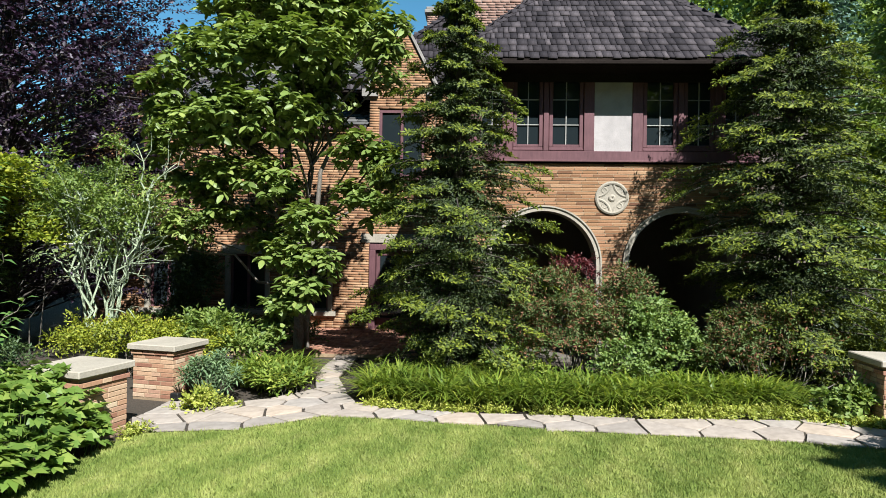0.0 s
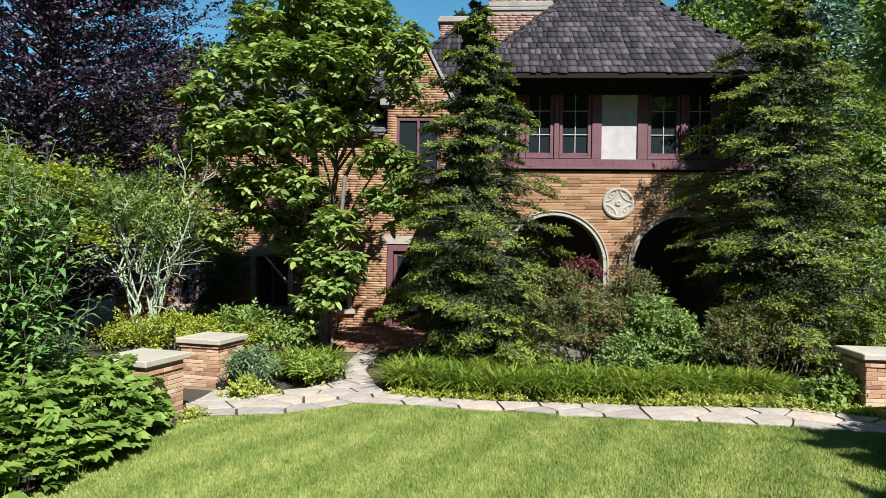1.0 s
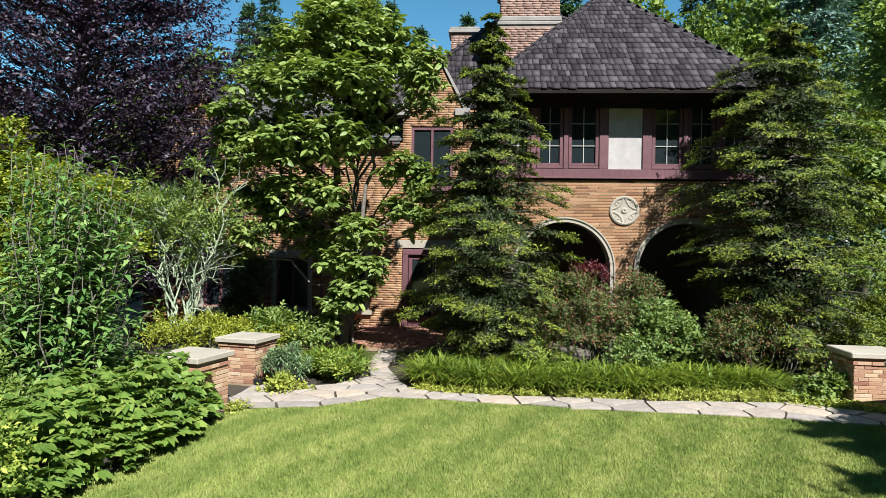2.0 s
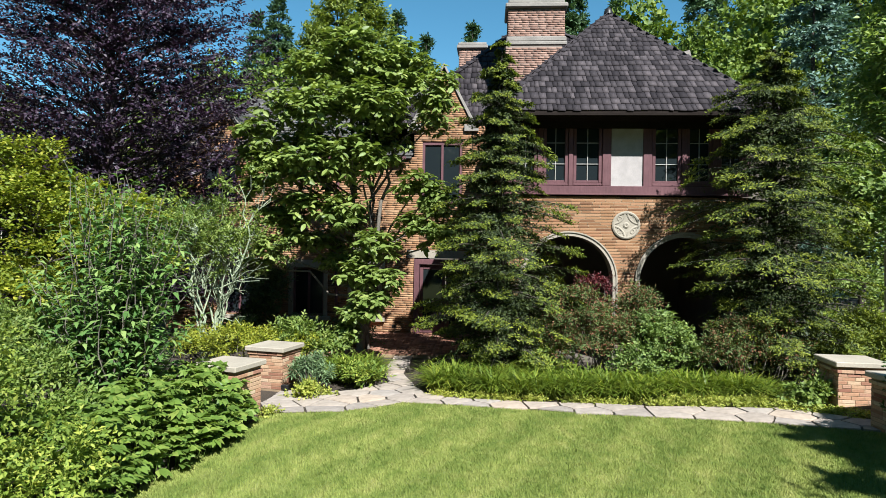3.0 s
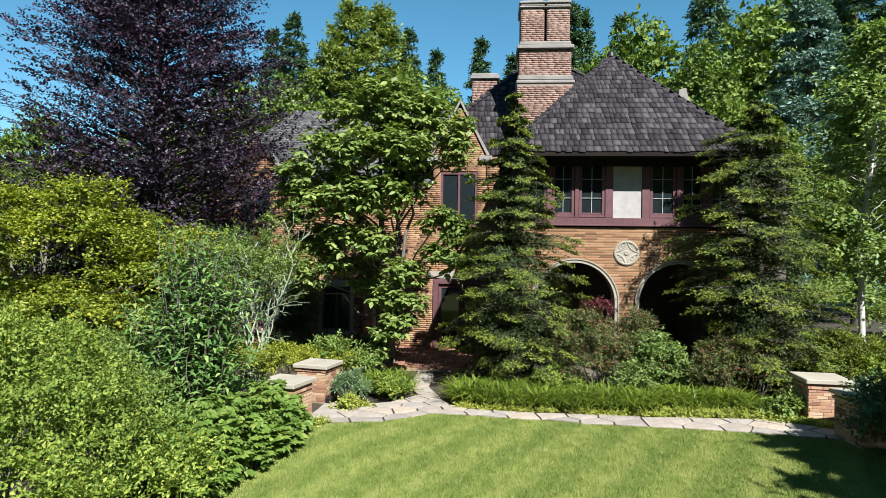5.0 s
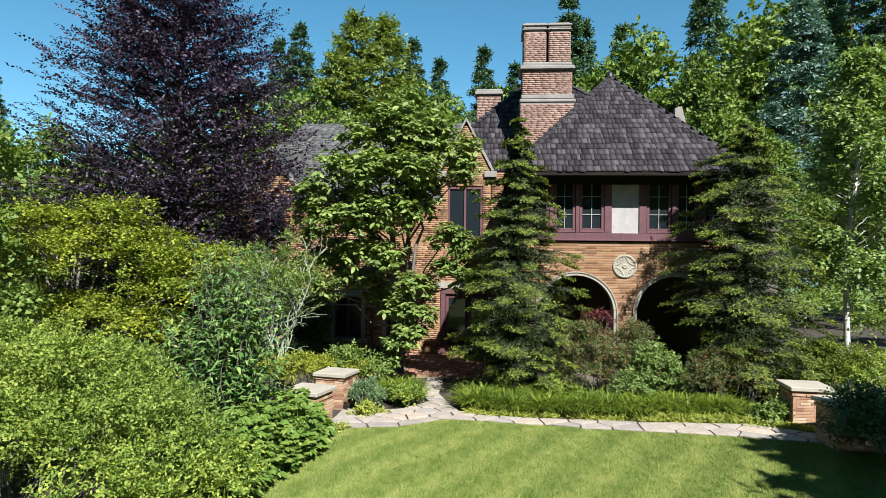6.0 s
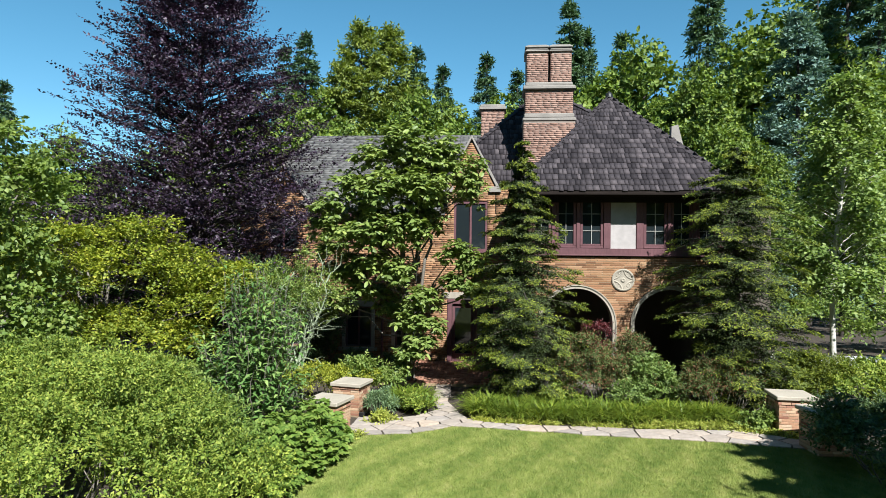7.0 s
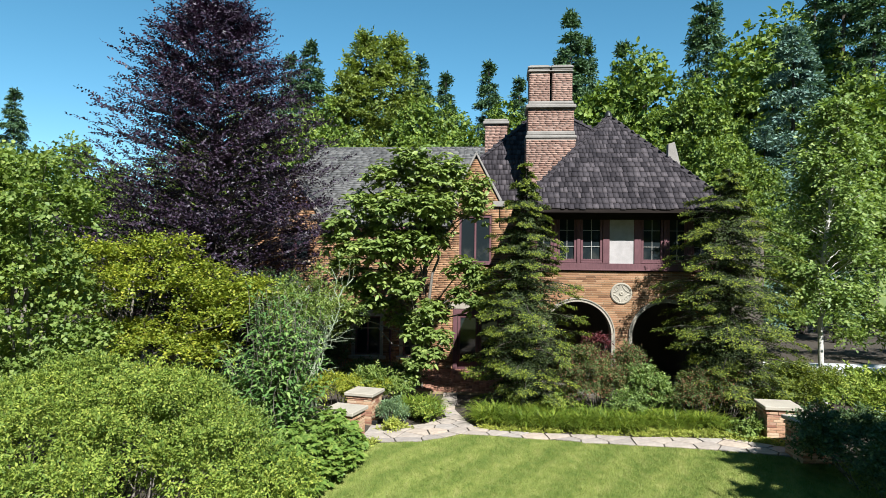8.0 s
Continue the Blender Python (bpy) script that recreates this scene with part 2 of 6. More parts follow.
# ---- mesh helpers ----
def arrays(name, V, F):
    """A mesh from an array of points and an array of faces that all have as many corners."""
    me = bpy.data.meshes.new(name)
    V, F = np.asarray(V, np.float32), np.asarray(F, np.int32)
    me.vertices.add(len(V))
    me.vertices.foreach_set("co", V.ravel())
    me.loops.add(F.size)
    me.loops.foreach_set("vertex_index", F.ravel())
    me.polygons.add(len(F))
    me.polygons.foreach_set("loop_start", np.arange(0, F.size, F.shape[1], dtype=np.int32))
    me.update(calc_edges=True)
    return me


def joined(chunks):
    """Several (points, faces) in one."""
    at, vs, fs = 0, [], []
    for v, f in chunks:
        vs.append(np.asarray(v, float)), fs.append(np.asarray(f) + at)
        at += len(v)
    return np.concatenate(vs), np.concatenate(fs)


def thing(name, label, category, at=None, group="", kind=""):
    ob = new(name)
    ob.empty_display_size = 0.2
    if at is not None:
        ob.matrix_basis = at
    return tagged(ob, label, category, group, kind)


def part(name, mesh, mat, parent, label="", at=None):
    """One mesh object under a thing or a part; its points are in the parent's own space."""
    if isinstance(mesh, bmesh.types.BMesh):
        me = bpy.data.meshes.new(name)
        mesh.to_mesh(me)
        mesh.free()
        mesh = me
    ob = new(name, mesh)
    if mat is not None and not mesh.materials:
        mesh.materials.append(mat)
    ob.parent = parent
    if at is not None:
        ob.matrix_basis = at
    return tagged(ob, label)


def single(name, mesh, mat, label, category, kind="", group="", at=None):
    ob = part(name, mesh, mat, None, "", at)
    return tagged(ob, label, category, group, kind)


BOX_F = np.array([(0, 3, 2, 1), (4, 5, 6, 7), (0, 1, 5, 4), (1, 2, 6, 5), (2, 3, 7, 6), (3, 0, 4, 7)])


def box(x0, x1, y0, y1, z0, z1):
    return np.array([(x0, y0, z0), (x1, y0, z0), (x1, y1, z0), (x0, y1, z0), (x0, y0, z1), (x1, y0, z1), (x1, y1, z1), (x0, y1, z1)], float), BOX_F


def solid(name, *boxes, bevel=0.008):
    """Boxes (x0, x1, y0, y1, z0, z1), bevelled and joined."""
    bm = bmesh.new()
    for b in boxes:
        v, f = box(*b)
        vs = [bm.verts.new(p) for p in v]
        for q in f:
            bm.faces.new([vs[i] for i in q])
    if bevel:
        bmesh.ops.bevel(bm, geom=bm.edges[:], offset=bevel, segments=1, affect="EDGES", clamp_overlap=True)
    return bm


def prism(outline, y0, y1, bevel=0.0):
    """An outline in x and z, drawn out from y0 to y1."""
    bm = bmesh.new()
    a = [bm.verts.new((x, y0, z)) for x, z in outline]
    b = [bm.verts.new((x, y1, z)) for x, z in outline]
    bm.faces.new(a), bm.faces.new(b[::-1])
    n = len(a)
    for i in range(n):
        bm.faces.new((a[i], b[i], b[(i + 1) % n], a[(i + 1) % n]))
    bmesh.ops.recalc_face_normals(bm, faces=bm.faces[:])
    if bevel:
        bmesh.ops.bevel(bm, geom=bm.edges[:], offset=bevel, segments=1, affect="EDGES", clamp_overlap=True)
    return bm


def tube(points, radii, sides=6):
    """A tapered limb along points."""
    P, R = np.asarray(points, float), np.asarray(radii, float)
    D = np.gradient(P, axis=0)
    D /= np.linalg.norm(D, axis=1)[:, None] + 1e-9
    ref = np.where(np.abs(D[:, 2:3]) > 0.9, np.array([[1.0, 0, 0]]), np.array([[0, 0, 1.0]]))
    A = np.cross(D, ref)
    A /= np.linalg.norm(A, axis=1)[:, None] + 1e-9
    B = np.cross(D, A)
    ang = np.arange(sides) * 2 * np.pi / sides
    V = P[:, None] + R[:, None, None] * (np.cos(ang)[None, :, None] * A[:, None] + np.sin(ang)[None, :, None] * B[:, None])
    F = [(i * sides + j, i * sides + (j + 1) % sides, (i + 1) * sides + (j + 1) % sides, (i + 1) * sides + j) for i in range(len(P) - 1) for j in range(sides)]
    return V.reshape(-1, 3), np.array(F)


def bend(a, b, sag, rng, n=6, wobble=0.04):
    """Points of a bent limb from a to b; sag lifts its middle."""
    a, b = np.asarray(a, float), np.asarray(b, float)
    s = np.linspace(0, 1, n)[:, None]
    p = a * (1 - s) + b * s
    p[:, 2] += (sag * 4 * s * (1 - s))[:, 0]
    p[1:-1] += rng.normal(0, wobble * np.linalg.norm(b - a), (n - 2, 3))
    return p


def unit(v):
    return v / (np.linalg.norm(v, axis=1)[:, None] + 1e-9)


def leaves(P, D, N, L, W, fold=0.2, droop=0.1, rich=False):
    """Leaf blades at P that point along D with their upper side to N: folded along the midrib."""
    D = unit(D)
    S = unit(np.cross(D, N))
    N = np.cross(S, D)
    n = len(P)
    L, W = np.broadcast_to(L, n)[:, None], np.broadcast_to(W, n)[:, None]
    left = P + D * L * 0.5 - S * W * 0.5 + N * W * fold
    right = P + D * L * 0.5 + S * W * 0.5 + N * W * fold
    tip = P + D * L - N * L * droop
    i = np.arange(n)[:, None]
    if not rich:
        V = np.stack([P, right, tip, left], 1).reshape(-1, 3)
        F = np.concatenate([i * 4 + np.array([[0, 1, 2]]), i * 4 + np.array([[0, 2, 3]])])
        return V, F
    mid = P + D * L * 0.52 + N * L * droop * 0.3
    V = np.stack([P, right, tip, left, mid], 1).reshape(-1, 3)
    F = np.concatenate([i * 5 + np.array([q]) for q in ([0, 1, 4], [4, 1, 2], [0, 4, 3], [4, 2, 3])])
    return V, F


def oval_leaves(P, D, N, L, W, fold=0.16, droop=0.18):
    """Broad leaves with a rounded outline and a curved midrib: twelve triangles each."""
    D = unit(D)
    S = unit(np.cross(D, N))
    N = np.cross(S, D)
    n = len(P)
    L, W = np.broadcast_to(L, n)[:, None], np.broadcast_to(W, n)[:, None]
    cols = [P]
    for s, h in ((0.2, 0.33), (0.52, 0.5), (0.82, 0.32)):
        mid = P + D * L * s - N * L * droop * s * s
        cols += [mid - S * W * h + N * W * fold * h * 2, mid, mid + S * W * h + N * W * fold * h * 2]
    cols.append(P + D * L - N * L * droop)
    V = np.stack(cols, 1).reshape(-1, 3)
    tris = [(0, 2, 1), (0, 3, 2)]
    for a in (1, 4):
        tris += [(a, a + 1, a + 4), (a, a + 4, a + 3), (a + 1, a + 2, a + 5), (a + 1, a + 5, a + 4)]
    tris += [(7, 8, 10), (8, 9, 10)]
    i = np.arange(n)[:, None] * 11
    return V, np.concatenate([i + np.array([t]) for t in tris])


def ball(rng, n):
    return unit(rng.normal(0, 1, (n, 3)))


def lump_leaves(rng, lumps, n, L, W, shell=0.45, up=0.7, hang=0.2, top=0.35, rich=False, fold=0.2, droop=0.1, per=7, reach=3.4, form=0.45):
    """Leafy shoots that grow out of many lumps (x, y, z, rx, ry, rz), more of them where a lump is large."""
    lumps = np.asarray(lumps, float)
    wt = (lumps[:, 3] * lumps[:, 4] + lumps[:, 3] * lumps[:, 5]) ** 0.8
    m = n // per
    k = rng.choice(len(lumps), m, p=wt / wt.sum())
    d = ball(rng, m)
    d[:, 2] += top * np.abs(rng.normal(0, 1, m))
    d = unit(d)
    r = 1 - shell * rng.random(m) ** 1.6 + rng.normal(0, 0.07, m)
    c = lumps[k]
    start = c[:, :3] + d * c[:, 3:6] * r[:, None]
    go = unit(0.9 * d + rng.normal(0, 0.45, (m, 3)) + np.array([0, 0, 0.35 - hang]))
    face = unit(form * d + rng.normal(0, 0.3, (m, 3)) + np.array([0, 0, up]))
    side = unit(np.cross(go, face))
    ln = L * reach * rng.uniform(0.55, 1.25, m)
    P, D, N = [], [], []
    for j in range(per):
        q = (j + 0.5) / per
        p = start + go * (ln * (q - 0.35))[:, None]
        p[:, 2] -= ln * 0.22 * q * q
        w = (0.0 if j == per - 1 else 1.0) * (1 if j % 2 else -1)
        P.append(p + rng.normal(0, 0.12 * L, (m, 3)))
        D.append(go * (0.75 if w else 1.2) + side * w * rng.uniform(0.5, 1.1, m)[:, None] + rng.normal(0, 0.28, (m, 3)))
        N.append(face + rng.normal(0, 0.28, (m, 3)))
    size = rng.uniform(0.7, 1.25, m * per)
    return leaves(np.concatenate(P), np.concatenate(D), np.concatenate(N), L * size, W * size, fold, droop, rich)


def sublumps(rng, big, n, r, flat=0.7):
    """Smaller lumps over the surface of big ones, for an uneven outline."""
    big = np.asarray(big, float)
    wt = big[:, 3] * big[:, 5]
    k = rng.choice(len(big), n, p=wt / wt.sum())
    d = ball(rng, n)
    d[:, 2] = np.where(d[:, 2] < -0.3, -d[:, 2], d[:, 2])
    q = rng.uniform(0.35, 1.0, n)[:, None] ** 0.5
    c = big[k, :3] + d * big[k, 3:6] * q
    rr = r * rng.uniform(0.6, 1.3, n)
    return np.column_stack([c, rr, rr, rr * flat])


def fronds(rng, start, go, face, ln, per, L, W, open_=0.8, hang=0.2, noise=0.25):
    """Flat leafy sprays: from each start a twig of its own length with blades on both sides."""
    side = unit(np.cross(go, face))
    m = len(start)
    P, D, N = [], [], []
    for j in range(per):
        q = (j + 0.6) / per
        w = 0.0 if j == per - 1 else (1.0 if j % 2 else -1.0)
        p = start + go * (ln * q)[:, None]
        p[:, 2] -= ln * hang * q * q
        P.append(p + rng.normal(0, 0.1 * L, (m, 3)))
        D.append(go * 0.7 + side * w * open_ + rng.normal(0, noise, (m, 3)))
        N.append(face + rng.normal(0, noise, (m, 3)))
    k = rng.uniform(0.7, 1.25, m * per)
    return leaves(np.concatenate(P), np.concatenate(D), np.concatenate(N), L * k, W * k, 0.12, 0.15)


def layered_conifer(rng, height, outline, tiers, per_tier, L, W, steps=9, blades=7):
    """Conifer of drooping boughs in tiers. outline: heights and reaches. Returns old needles, new growth and boughs."""
    old, fresh, wood = [], [], []
    hs, rs = [p[0] for p in outline], [p[1] for p in outline]
    for i in range(tiers):
        u = (i + 0.5) / tiers
        h0 = outline[0][0] + (height - outline[0][0]) * u
        count = max(int(round(per_tier * (1 - 0.55 * u))), 3)
        turn = rng.random() * 6.28
        for b in range(count):
            az = turn + (b + rng.uniform(-0.3, 0.3)) * 6.283 / count
            h = h0 + rng.uniform(-0.26, 0.26)
            ln = np.interp(h, hs, rs) * rng.uniform(0.55, 1.18)
            o = np.array([math.cos(az), math.sin(az), 0.0])
            across = np.array([-o[1], o[0], 0.0])
            s = np.linspace(0.16, 1.0, steps)
            line = o * (ln * s)[:, None] + across * (rng.normal(0, 0.06) * ln * s ** 2)[:, None]
            line[:, 2] = h + ln * (rng.uniform(0.3, 0.62) * s - 0.52 * s * s) + 0.04 * ln * s ** 4
            wood.append(tube(np.vstack([[0, 0, h - 0.04], line[::3], line[-1]]), np.linspace(0.022, 0.004, len(line[::3]) + 2), 4))
            tilt = np.array([0, 0, 1.0]) + o * 0.85
            for sgn in (-1, 1):
                a = radians(rng.uniform(42, 62)) * sgn
                td = unit(np.repeat((o * math.cos(a) + across * math.sin(a))[None], steps, 0) + rng.normal(0, 0.12, (steps, 3)) + (0, 0, -0.1))
                tl = (ln * 0.30 * np.sin(np.pi * (0.18 + 0.72 * s)) + 0.07) * rng.uniform(0.7, 1.2, steps)
                face = np.repeat(unit(tilt[None]), steps, 0)
                inner = s < 0.76
                old.append(fronds(rng, line, td, face, tl * np.where(inner, 1, 0.6), blades, L, W, noise=0.5))
                out = line[~inner] + td[~inner] * (tl[~inner] * 0.3)[:, None] + (0, 0, 0.012)
                fresh.append(fronds(rng, out, td[~inner], face[~inner], tl[~inner] * 0.95, blades, L * 1.25, W * 1.55, noise=0.4))
            fresh.append(fronds(rng, line[-2:], np.repeat(unit((o + (0, 0, -0.25))[None]), 2, 0), np.repeat(unit(tilt[None]), 2, 0), np.array([0.12, 0.16]), blades, L * 1.25, W * 1.55))
    return joined(old), joined(fresh), wood


def broad_crown(rng, outline, count, climb, twig, per, L, W, trunk=lambda z: (0, 0), lift=0.15, hang=0.1, inner=0.3, low=0.3, limb=0.006):
    """Leafy sprays on limbs that climb from a trunk into a crown. outline: heights and half-widths of the crown."""
    hs, rs = [p[0] for p in outline], [p[1] for p in outline]
    chunks, wood = [], []
    for i in range(count):
        z = hs[0] + (hs[-1] - hs[0]) * rng.random() ** 0.9
        w = np.interp(z, hs, rs)
        r = w * (inner + (1 - inner) * rng.random() ** 0.55) * rng.uniform(0.86, 1.1)
        az = rng.random() * 6.283
        z0 = max(z - climb * r - 0.2, low)
        bx, by = trunk(z0)
        a, b = np.array([bx, by, z0]), np.array([bx + r * math.cos(az), by + r * math.sin(az), z])
        line = bend(a, b, 0.07 * r, rng, 8, 0.02)
        wood.append(tube(line, np.linspace(0.007 + limb * r, 0.003, 8), 4))
        n = 11
        at = np.append(np.linspace(0.42, 0.98, n - 1) + rng.normal(0, 0.02, n - 1), 1.0)
        P = np.column_stack([np.interp(at, np.linspace(0, 1, 8), line[:, k]) for k in range(3)])
        ax = unit((line[-1] - line[3])[None])[0]
        flat = unit(np.array([[-ax[1], ax[0], 0.0]]))[0]
        sg = np.where(np.arange(n) % 2 == 0, 1.0, -1.0) * np.append(np.ones(n - 1), 0)
        go = unit(ax * 0.8 + flat * (sg * rng.uniform(0.5, 1.1, n))[:, None] + rng.normal(0, 0.2, (n, 3)) + (0, 0, lift))
        face = unit(np.array([0, 0, 1.0]) + 0.4 * ax * (1, 1, 0) + rng.normal(0, 0.3, (n, 3)))
        chunks.append(fronds(rng, P, go, face, twig * rng.uniform(0.6, 1.3, n), per, L, W, 0.8, hang, 0.4))
    return joined(chunks), wood


# ---- ground, lawn, terrace, drive ----
BLADE_RNG = np.random.default_rng(11)
bm = bmesh.new()
bmesh.ops.create_grid(bm, x_segments=2, y_segments=2, size=600)
for v in bm.verts:
    v.co.z = -0.035
ground = single("ground", bm, M_SOIL, "dark bare earth under planting beds and woodland", "ground", "structure")

LAWN_EDGE = [(-3.15, 5.95), (-2.1, 6.25), (-1.6, 6.6), (-1.2, 6.93), (-0.74, 6.92), (0.8, 6.75), (2.24, 6.55), (3.6, 6.48), (5.0, 6.35), (7.0, 5.8)]
bm = bmesh.new()
outline = [(x, y + 0.16) for x, y in LAWN_EDGE] + [(12, 5.2), (16, -16), (-9, -16), (-5.6, -3.0), (-4.2, 0.2), (-3.45, 2.9), (-3.25, 4.5)]
bm.faces.new([bm.verts.new((x, y, 0.0)) for x, y in outline][::-1])
bmesh.ops.recalc_face_normals(bm, faces=bm.faces[:])
if bm.faces[:][0].normal.z < 0:
    bmesh.ops.reverse_faces(bm, faces=bm.faces[:])
bmesh.ops.triangulate(bm, faces=bm.faces[:])
lawn = single("lawn", bm, M_TURF, "mown green lawn with dry pale patches and mowing stripes", "lawn", "structure")


def edge_y(x):
    return np.interp(x, [p[0] for p in LAWN_EDGE], [p[1] for p in LAWN_EDGE])


def turf_blades(n):
    rng = BLADE_RNG
    x = rng.uniform(-3.6, 7.0, n)
    y = rng.uniform(2.3, 7.0, n)
    keep = (y < edge_y(x) + 0.05) & (x > np.interp(y, [2.3, 2.9, 4.5, 6.2], [-3.65, -3.45, -3.25, -3.15]))
    x, y = x[keep], y[keep]
    m = len(x)
    P = np.column_stack([x, y, np.zeros(m)])
    D = np.column_stack([rng.normal(0, 0.45, (m, 2)), np.ones(m)])
    D = unit(D)
    S = unit(np.column_stack([rng.normal(0, 1, (m, 2)), np.zeros(m)]))
    w = rng.uniform(0.004, 0.008, m)[:, None]
    h = rng.uniform(0.022, 0.05, m)[:, None]
    V = np.stack([P - S * w, P + S * w, P + D * h], 1).reshape(-1, 3)
    return V, np.arange(3 * m).reshape(-1, 3)


part("turf_blades", arrays("turf_blades", *turf_blades(240000)), M_BLADE, lawn)

terrace = single("terrace", solid("terrace", (-4.4, 1.0, 11.4, 15.3, -0.03, 0.05), bevel=0.006), M_MORTAR, "shaded red brick terrace in front of the door", "terrace", "structure")
rng = np.random.default_rng(5)
chunks = []
for i in range(25):
    for j in range(18):
        x0, y0 = -4.4 + 0.218 * i, 11.4 + 0.216 * j
        if (i + j) % 2:
            for k in range(2):
                chunks.append(box(x0 + 0.005 + 0.108 * k, x0 + 0.103 + 0.108 * k, y0 + 0.005, y0 + 0.21, 0.04, 0.062 + rng.uniform(0, 0.004)))
        else:
            for k in range(2):
                chunks.append(box(x0 + 0.005, x0 + 0.212, y0 + 0.005 + 0.108 * k, y0 + 0.103 + 0.108 * k, 0.04, 0.062 + rng.uniform(0, 0.004)))
tagged(part("paving_bricks", arrays("paving_bricks", *joined(chunks)), M_PAVER, terrace), kind="stuff")

single("driveway", solid("driveway", (9.5, 60, 13.6, 19.2, -0.04, -0.01), bevel=0), M_ASPHALT, "pale grey driveway with tree shade across it", "driveway", "structure")
single("far_lawn", solid("far_lawn", (-120, 160, 36, 200, -0.04, -0.02), bevel=0), M_TURF, "rough grass under the distant trees", "grass", "structure")

# ---- the house ----
house = thing("house", "two-storey brown brick house with steep cedar-shake roofs and a tall chimney", "house", pose(0, 0, 0))
COURSE = 0.066
BAY_Y, WALL_Y = 11.1, 15.2
ARCH_R, ARCH_Z, ARCH_L_X, ARCH_R_X = 1.02, 1.92, 2.03, 4.63
BAY_X0, BAY_X1, BAND_Z = 0.62, 6.0, 3.86


def open_spans(spans, x0, x1):
    """Cuts the opening x0 to x1 out of a list of spans."""
    out = []
    for a, b in spans:
        if x1 <= a or x0 >= b:
            out.append((a, b))
            continue
        if x0 > a:
            out.append((a, x0))
        if x1 < b:
            out.append((x1, b))
    return out


def bay_spans(z):
    spans = [(BAY_X0, BAY_X1)]
    for cx in (ARCH_L_X, ARCH_R_X):
        if z < ARCH_Z:
            spans = open_spans(spans, cx - ARCH_R, cx + ARCH_R)
        elif z < ARCH_Z + ARCH_R:
            half = math.sqrt(max(ARCH_R ** 2 - (z - ARCH_Z) ** 2, 0))
            spans = open_spans(spans, cx - half, cx + half)
    return spans


OPENINGS = [(-7.9, -6.72, 0.5, 2.08), (-5.75, -4.6, 0.5, 2.08), (-3.95, -2.95, 0.5, 2.08), (-1.98, -0.1, 0.0, 2.28), (-1.78, -0.6, 3.98, 5.72), (-8.55, -7.45, 4.0, 5.18)]
GABLES = [(-1.18, 0.85, 6.25, 7.95), (-8.0, 0.85, 5.75, 7.0)]


def wing_spans(z):
    if z < 5.26:
        spans = [(-9.6, 0.62)]
    else:
        spans = [(-0.3, 0.62)] if z < 6.22 else []
        for cx, half, zs, za in GABLES:
            w = half if z < zs else half * (za - z) / (za - zs) - 0.02
            if w > 0.05:
                spans.append((cx - w, cx + w))
    for x0, x1, z0, z1 in OPENINGS:
        if z0 < z < z1:
            spans = open_spans(spans, x0, x1)
    return spans


def lay(spans_at, z0, z1, rng, lo=0.19, hi=0.42):
    """Courses of long thin bricks as (x0, x1, z0, z1), and the backing rows behind them."""
    bricks, rows = [], []
    k = 0
    while z0 + (k + 1) * COURSE <= z1 + 1e-6:
        a = z0 + k * COURSE
        for s0, s1 in spans_at(a + COURSE / 2):
            rows.append((s0, s1, a, a + COURSE))
            x = s0
            while x < s1 - 0.02:
                ln = rng.uniform(lo, hi)
                if s1 - x - ln < 0.09:
                    ln = s1 - x
                bricks.append((x + 0.005, x + ln - 0.005, a + 0.006, a + COURSE - 0.006))
                x += ln
        k += 1
    return bricks, rows


def backing(name, rows, y0, y1, mat, parent):
    return part(name, arrays(name, *joined([box(a, b, y0, y1, c, d) for a, b, c, d in rows])), mat, parent)


rng = np.random.default_rng(3)
bay_bricks, rows = lay(bay_spans, 0.0, BAND_Z, rng)
bay_wall = backing("bay_wall", rows, BAY_Y + 0.003, BAY_Y + 0.36, M_MORTAR, house)
wing_bricks, rows = lay(wing_spans, 0.0, 7.9, rng)
wing_wall = backing("wing_wall", rows, WALL_Y + 0.0015, WALL_Y + 0.3, M_MORTAR, house)
tagged(part("wall_bricks", arrays("wall_bricks", *joined([box(a, b, WALL_Y + rng.uniform(-0.002, 0.0), WALL_Y + 0.06, c - 0.002, d + 0.002) for a, b, c, d in wing_bricks])), M_BRICKS, wing_wall), kind="stuff")
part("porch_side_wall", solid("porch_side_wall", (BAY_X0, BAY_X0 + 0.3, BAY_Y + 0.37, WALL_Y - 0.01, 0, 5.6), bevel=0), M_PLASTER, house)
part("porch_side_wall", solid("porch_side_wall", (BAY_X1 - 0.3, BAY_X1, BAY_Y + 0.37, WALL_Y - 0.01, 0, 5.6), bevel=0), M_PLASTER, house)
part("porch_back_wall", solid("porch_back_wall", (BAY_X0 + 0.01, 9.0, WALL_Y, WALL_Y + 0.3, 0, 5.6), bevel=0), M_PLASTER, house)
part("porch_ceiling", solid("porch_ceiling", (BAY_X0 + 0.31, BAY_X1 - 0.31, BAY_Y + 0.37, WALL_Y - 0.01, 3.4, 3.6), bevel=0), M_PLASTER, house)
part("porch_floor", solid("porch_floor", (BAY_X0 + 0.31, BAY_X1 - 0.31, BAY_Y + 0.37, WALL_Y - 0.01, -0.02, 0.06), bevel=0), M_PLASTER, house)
part("end_wall", solid("end_wall", (-9.6, -9.3, WALL_Y + 0.31, 32.2, 0, 5.29), bevel=0), M_PLASTER, house)
part("rear_wall", solid("rear_wall", (0.31, 9.0, 22.0, 22.3, 0, 5.5), bevel=0), M_PLASTER, house)
part("rear_wall", solid("rear_wall", (-9.6, 0.3, 32.21, 32.5, 0, 5.29), bevel=0), M_PLASTER, house)
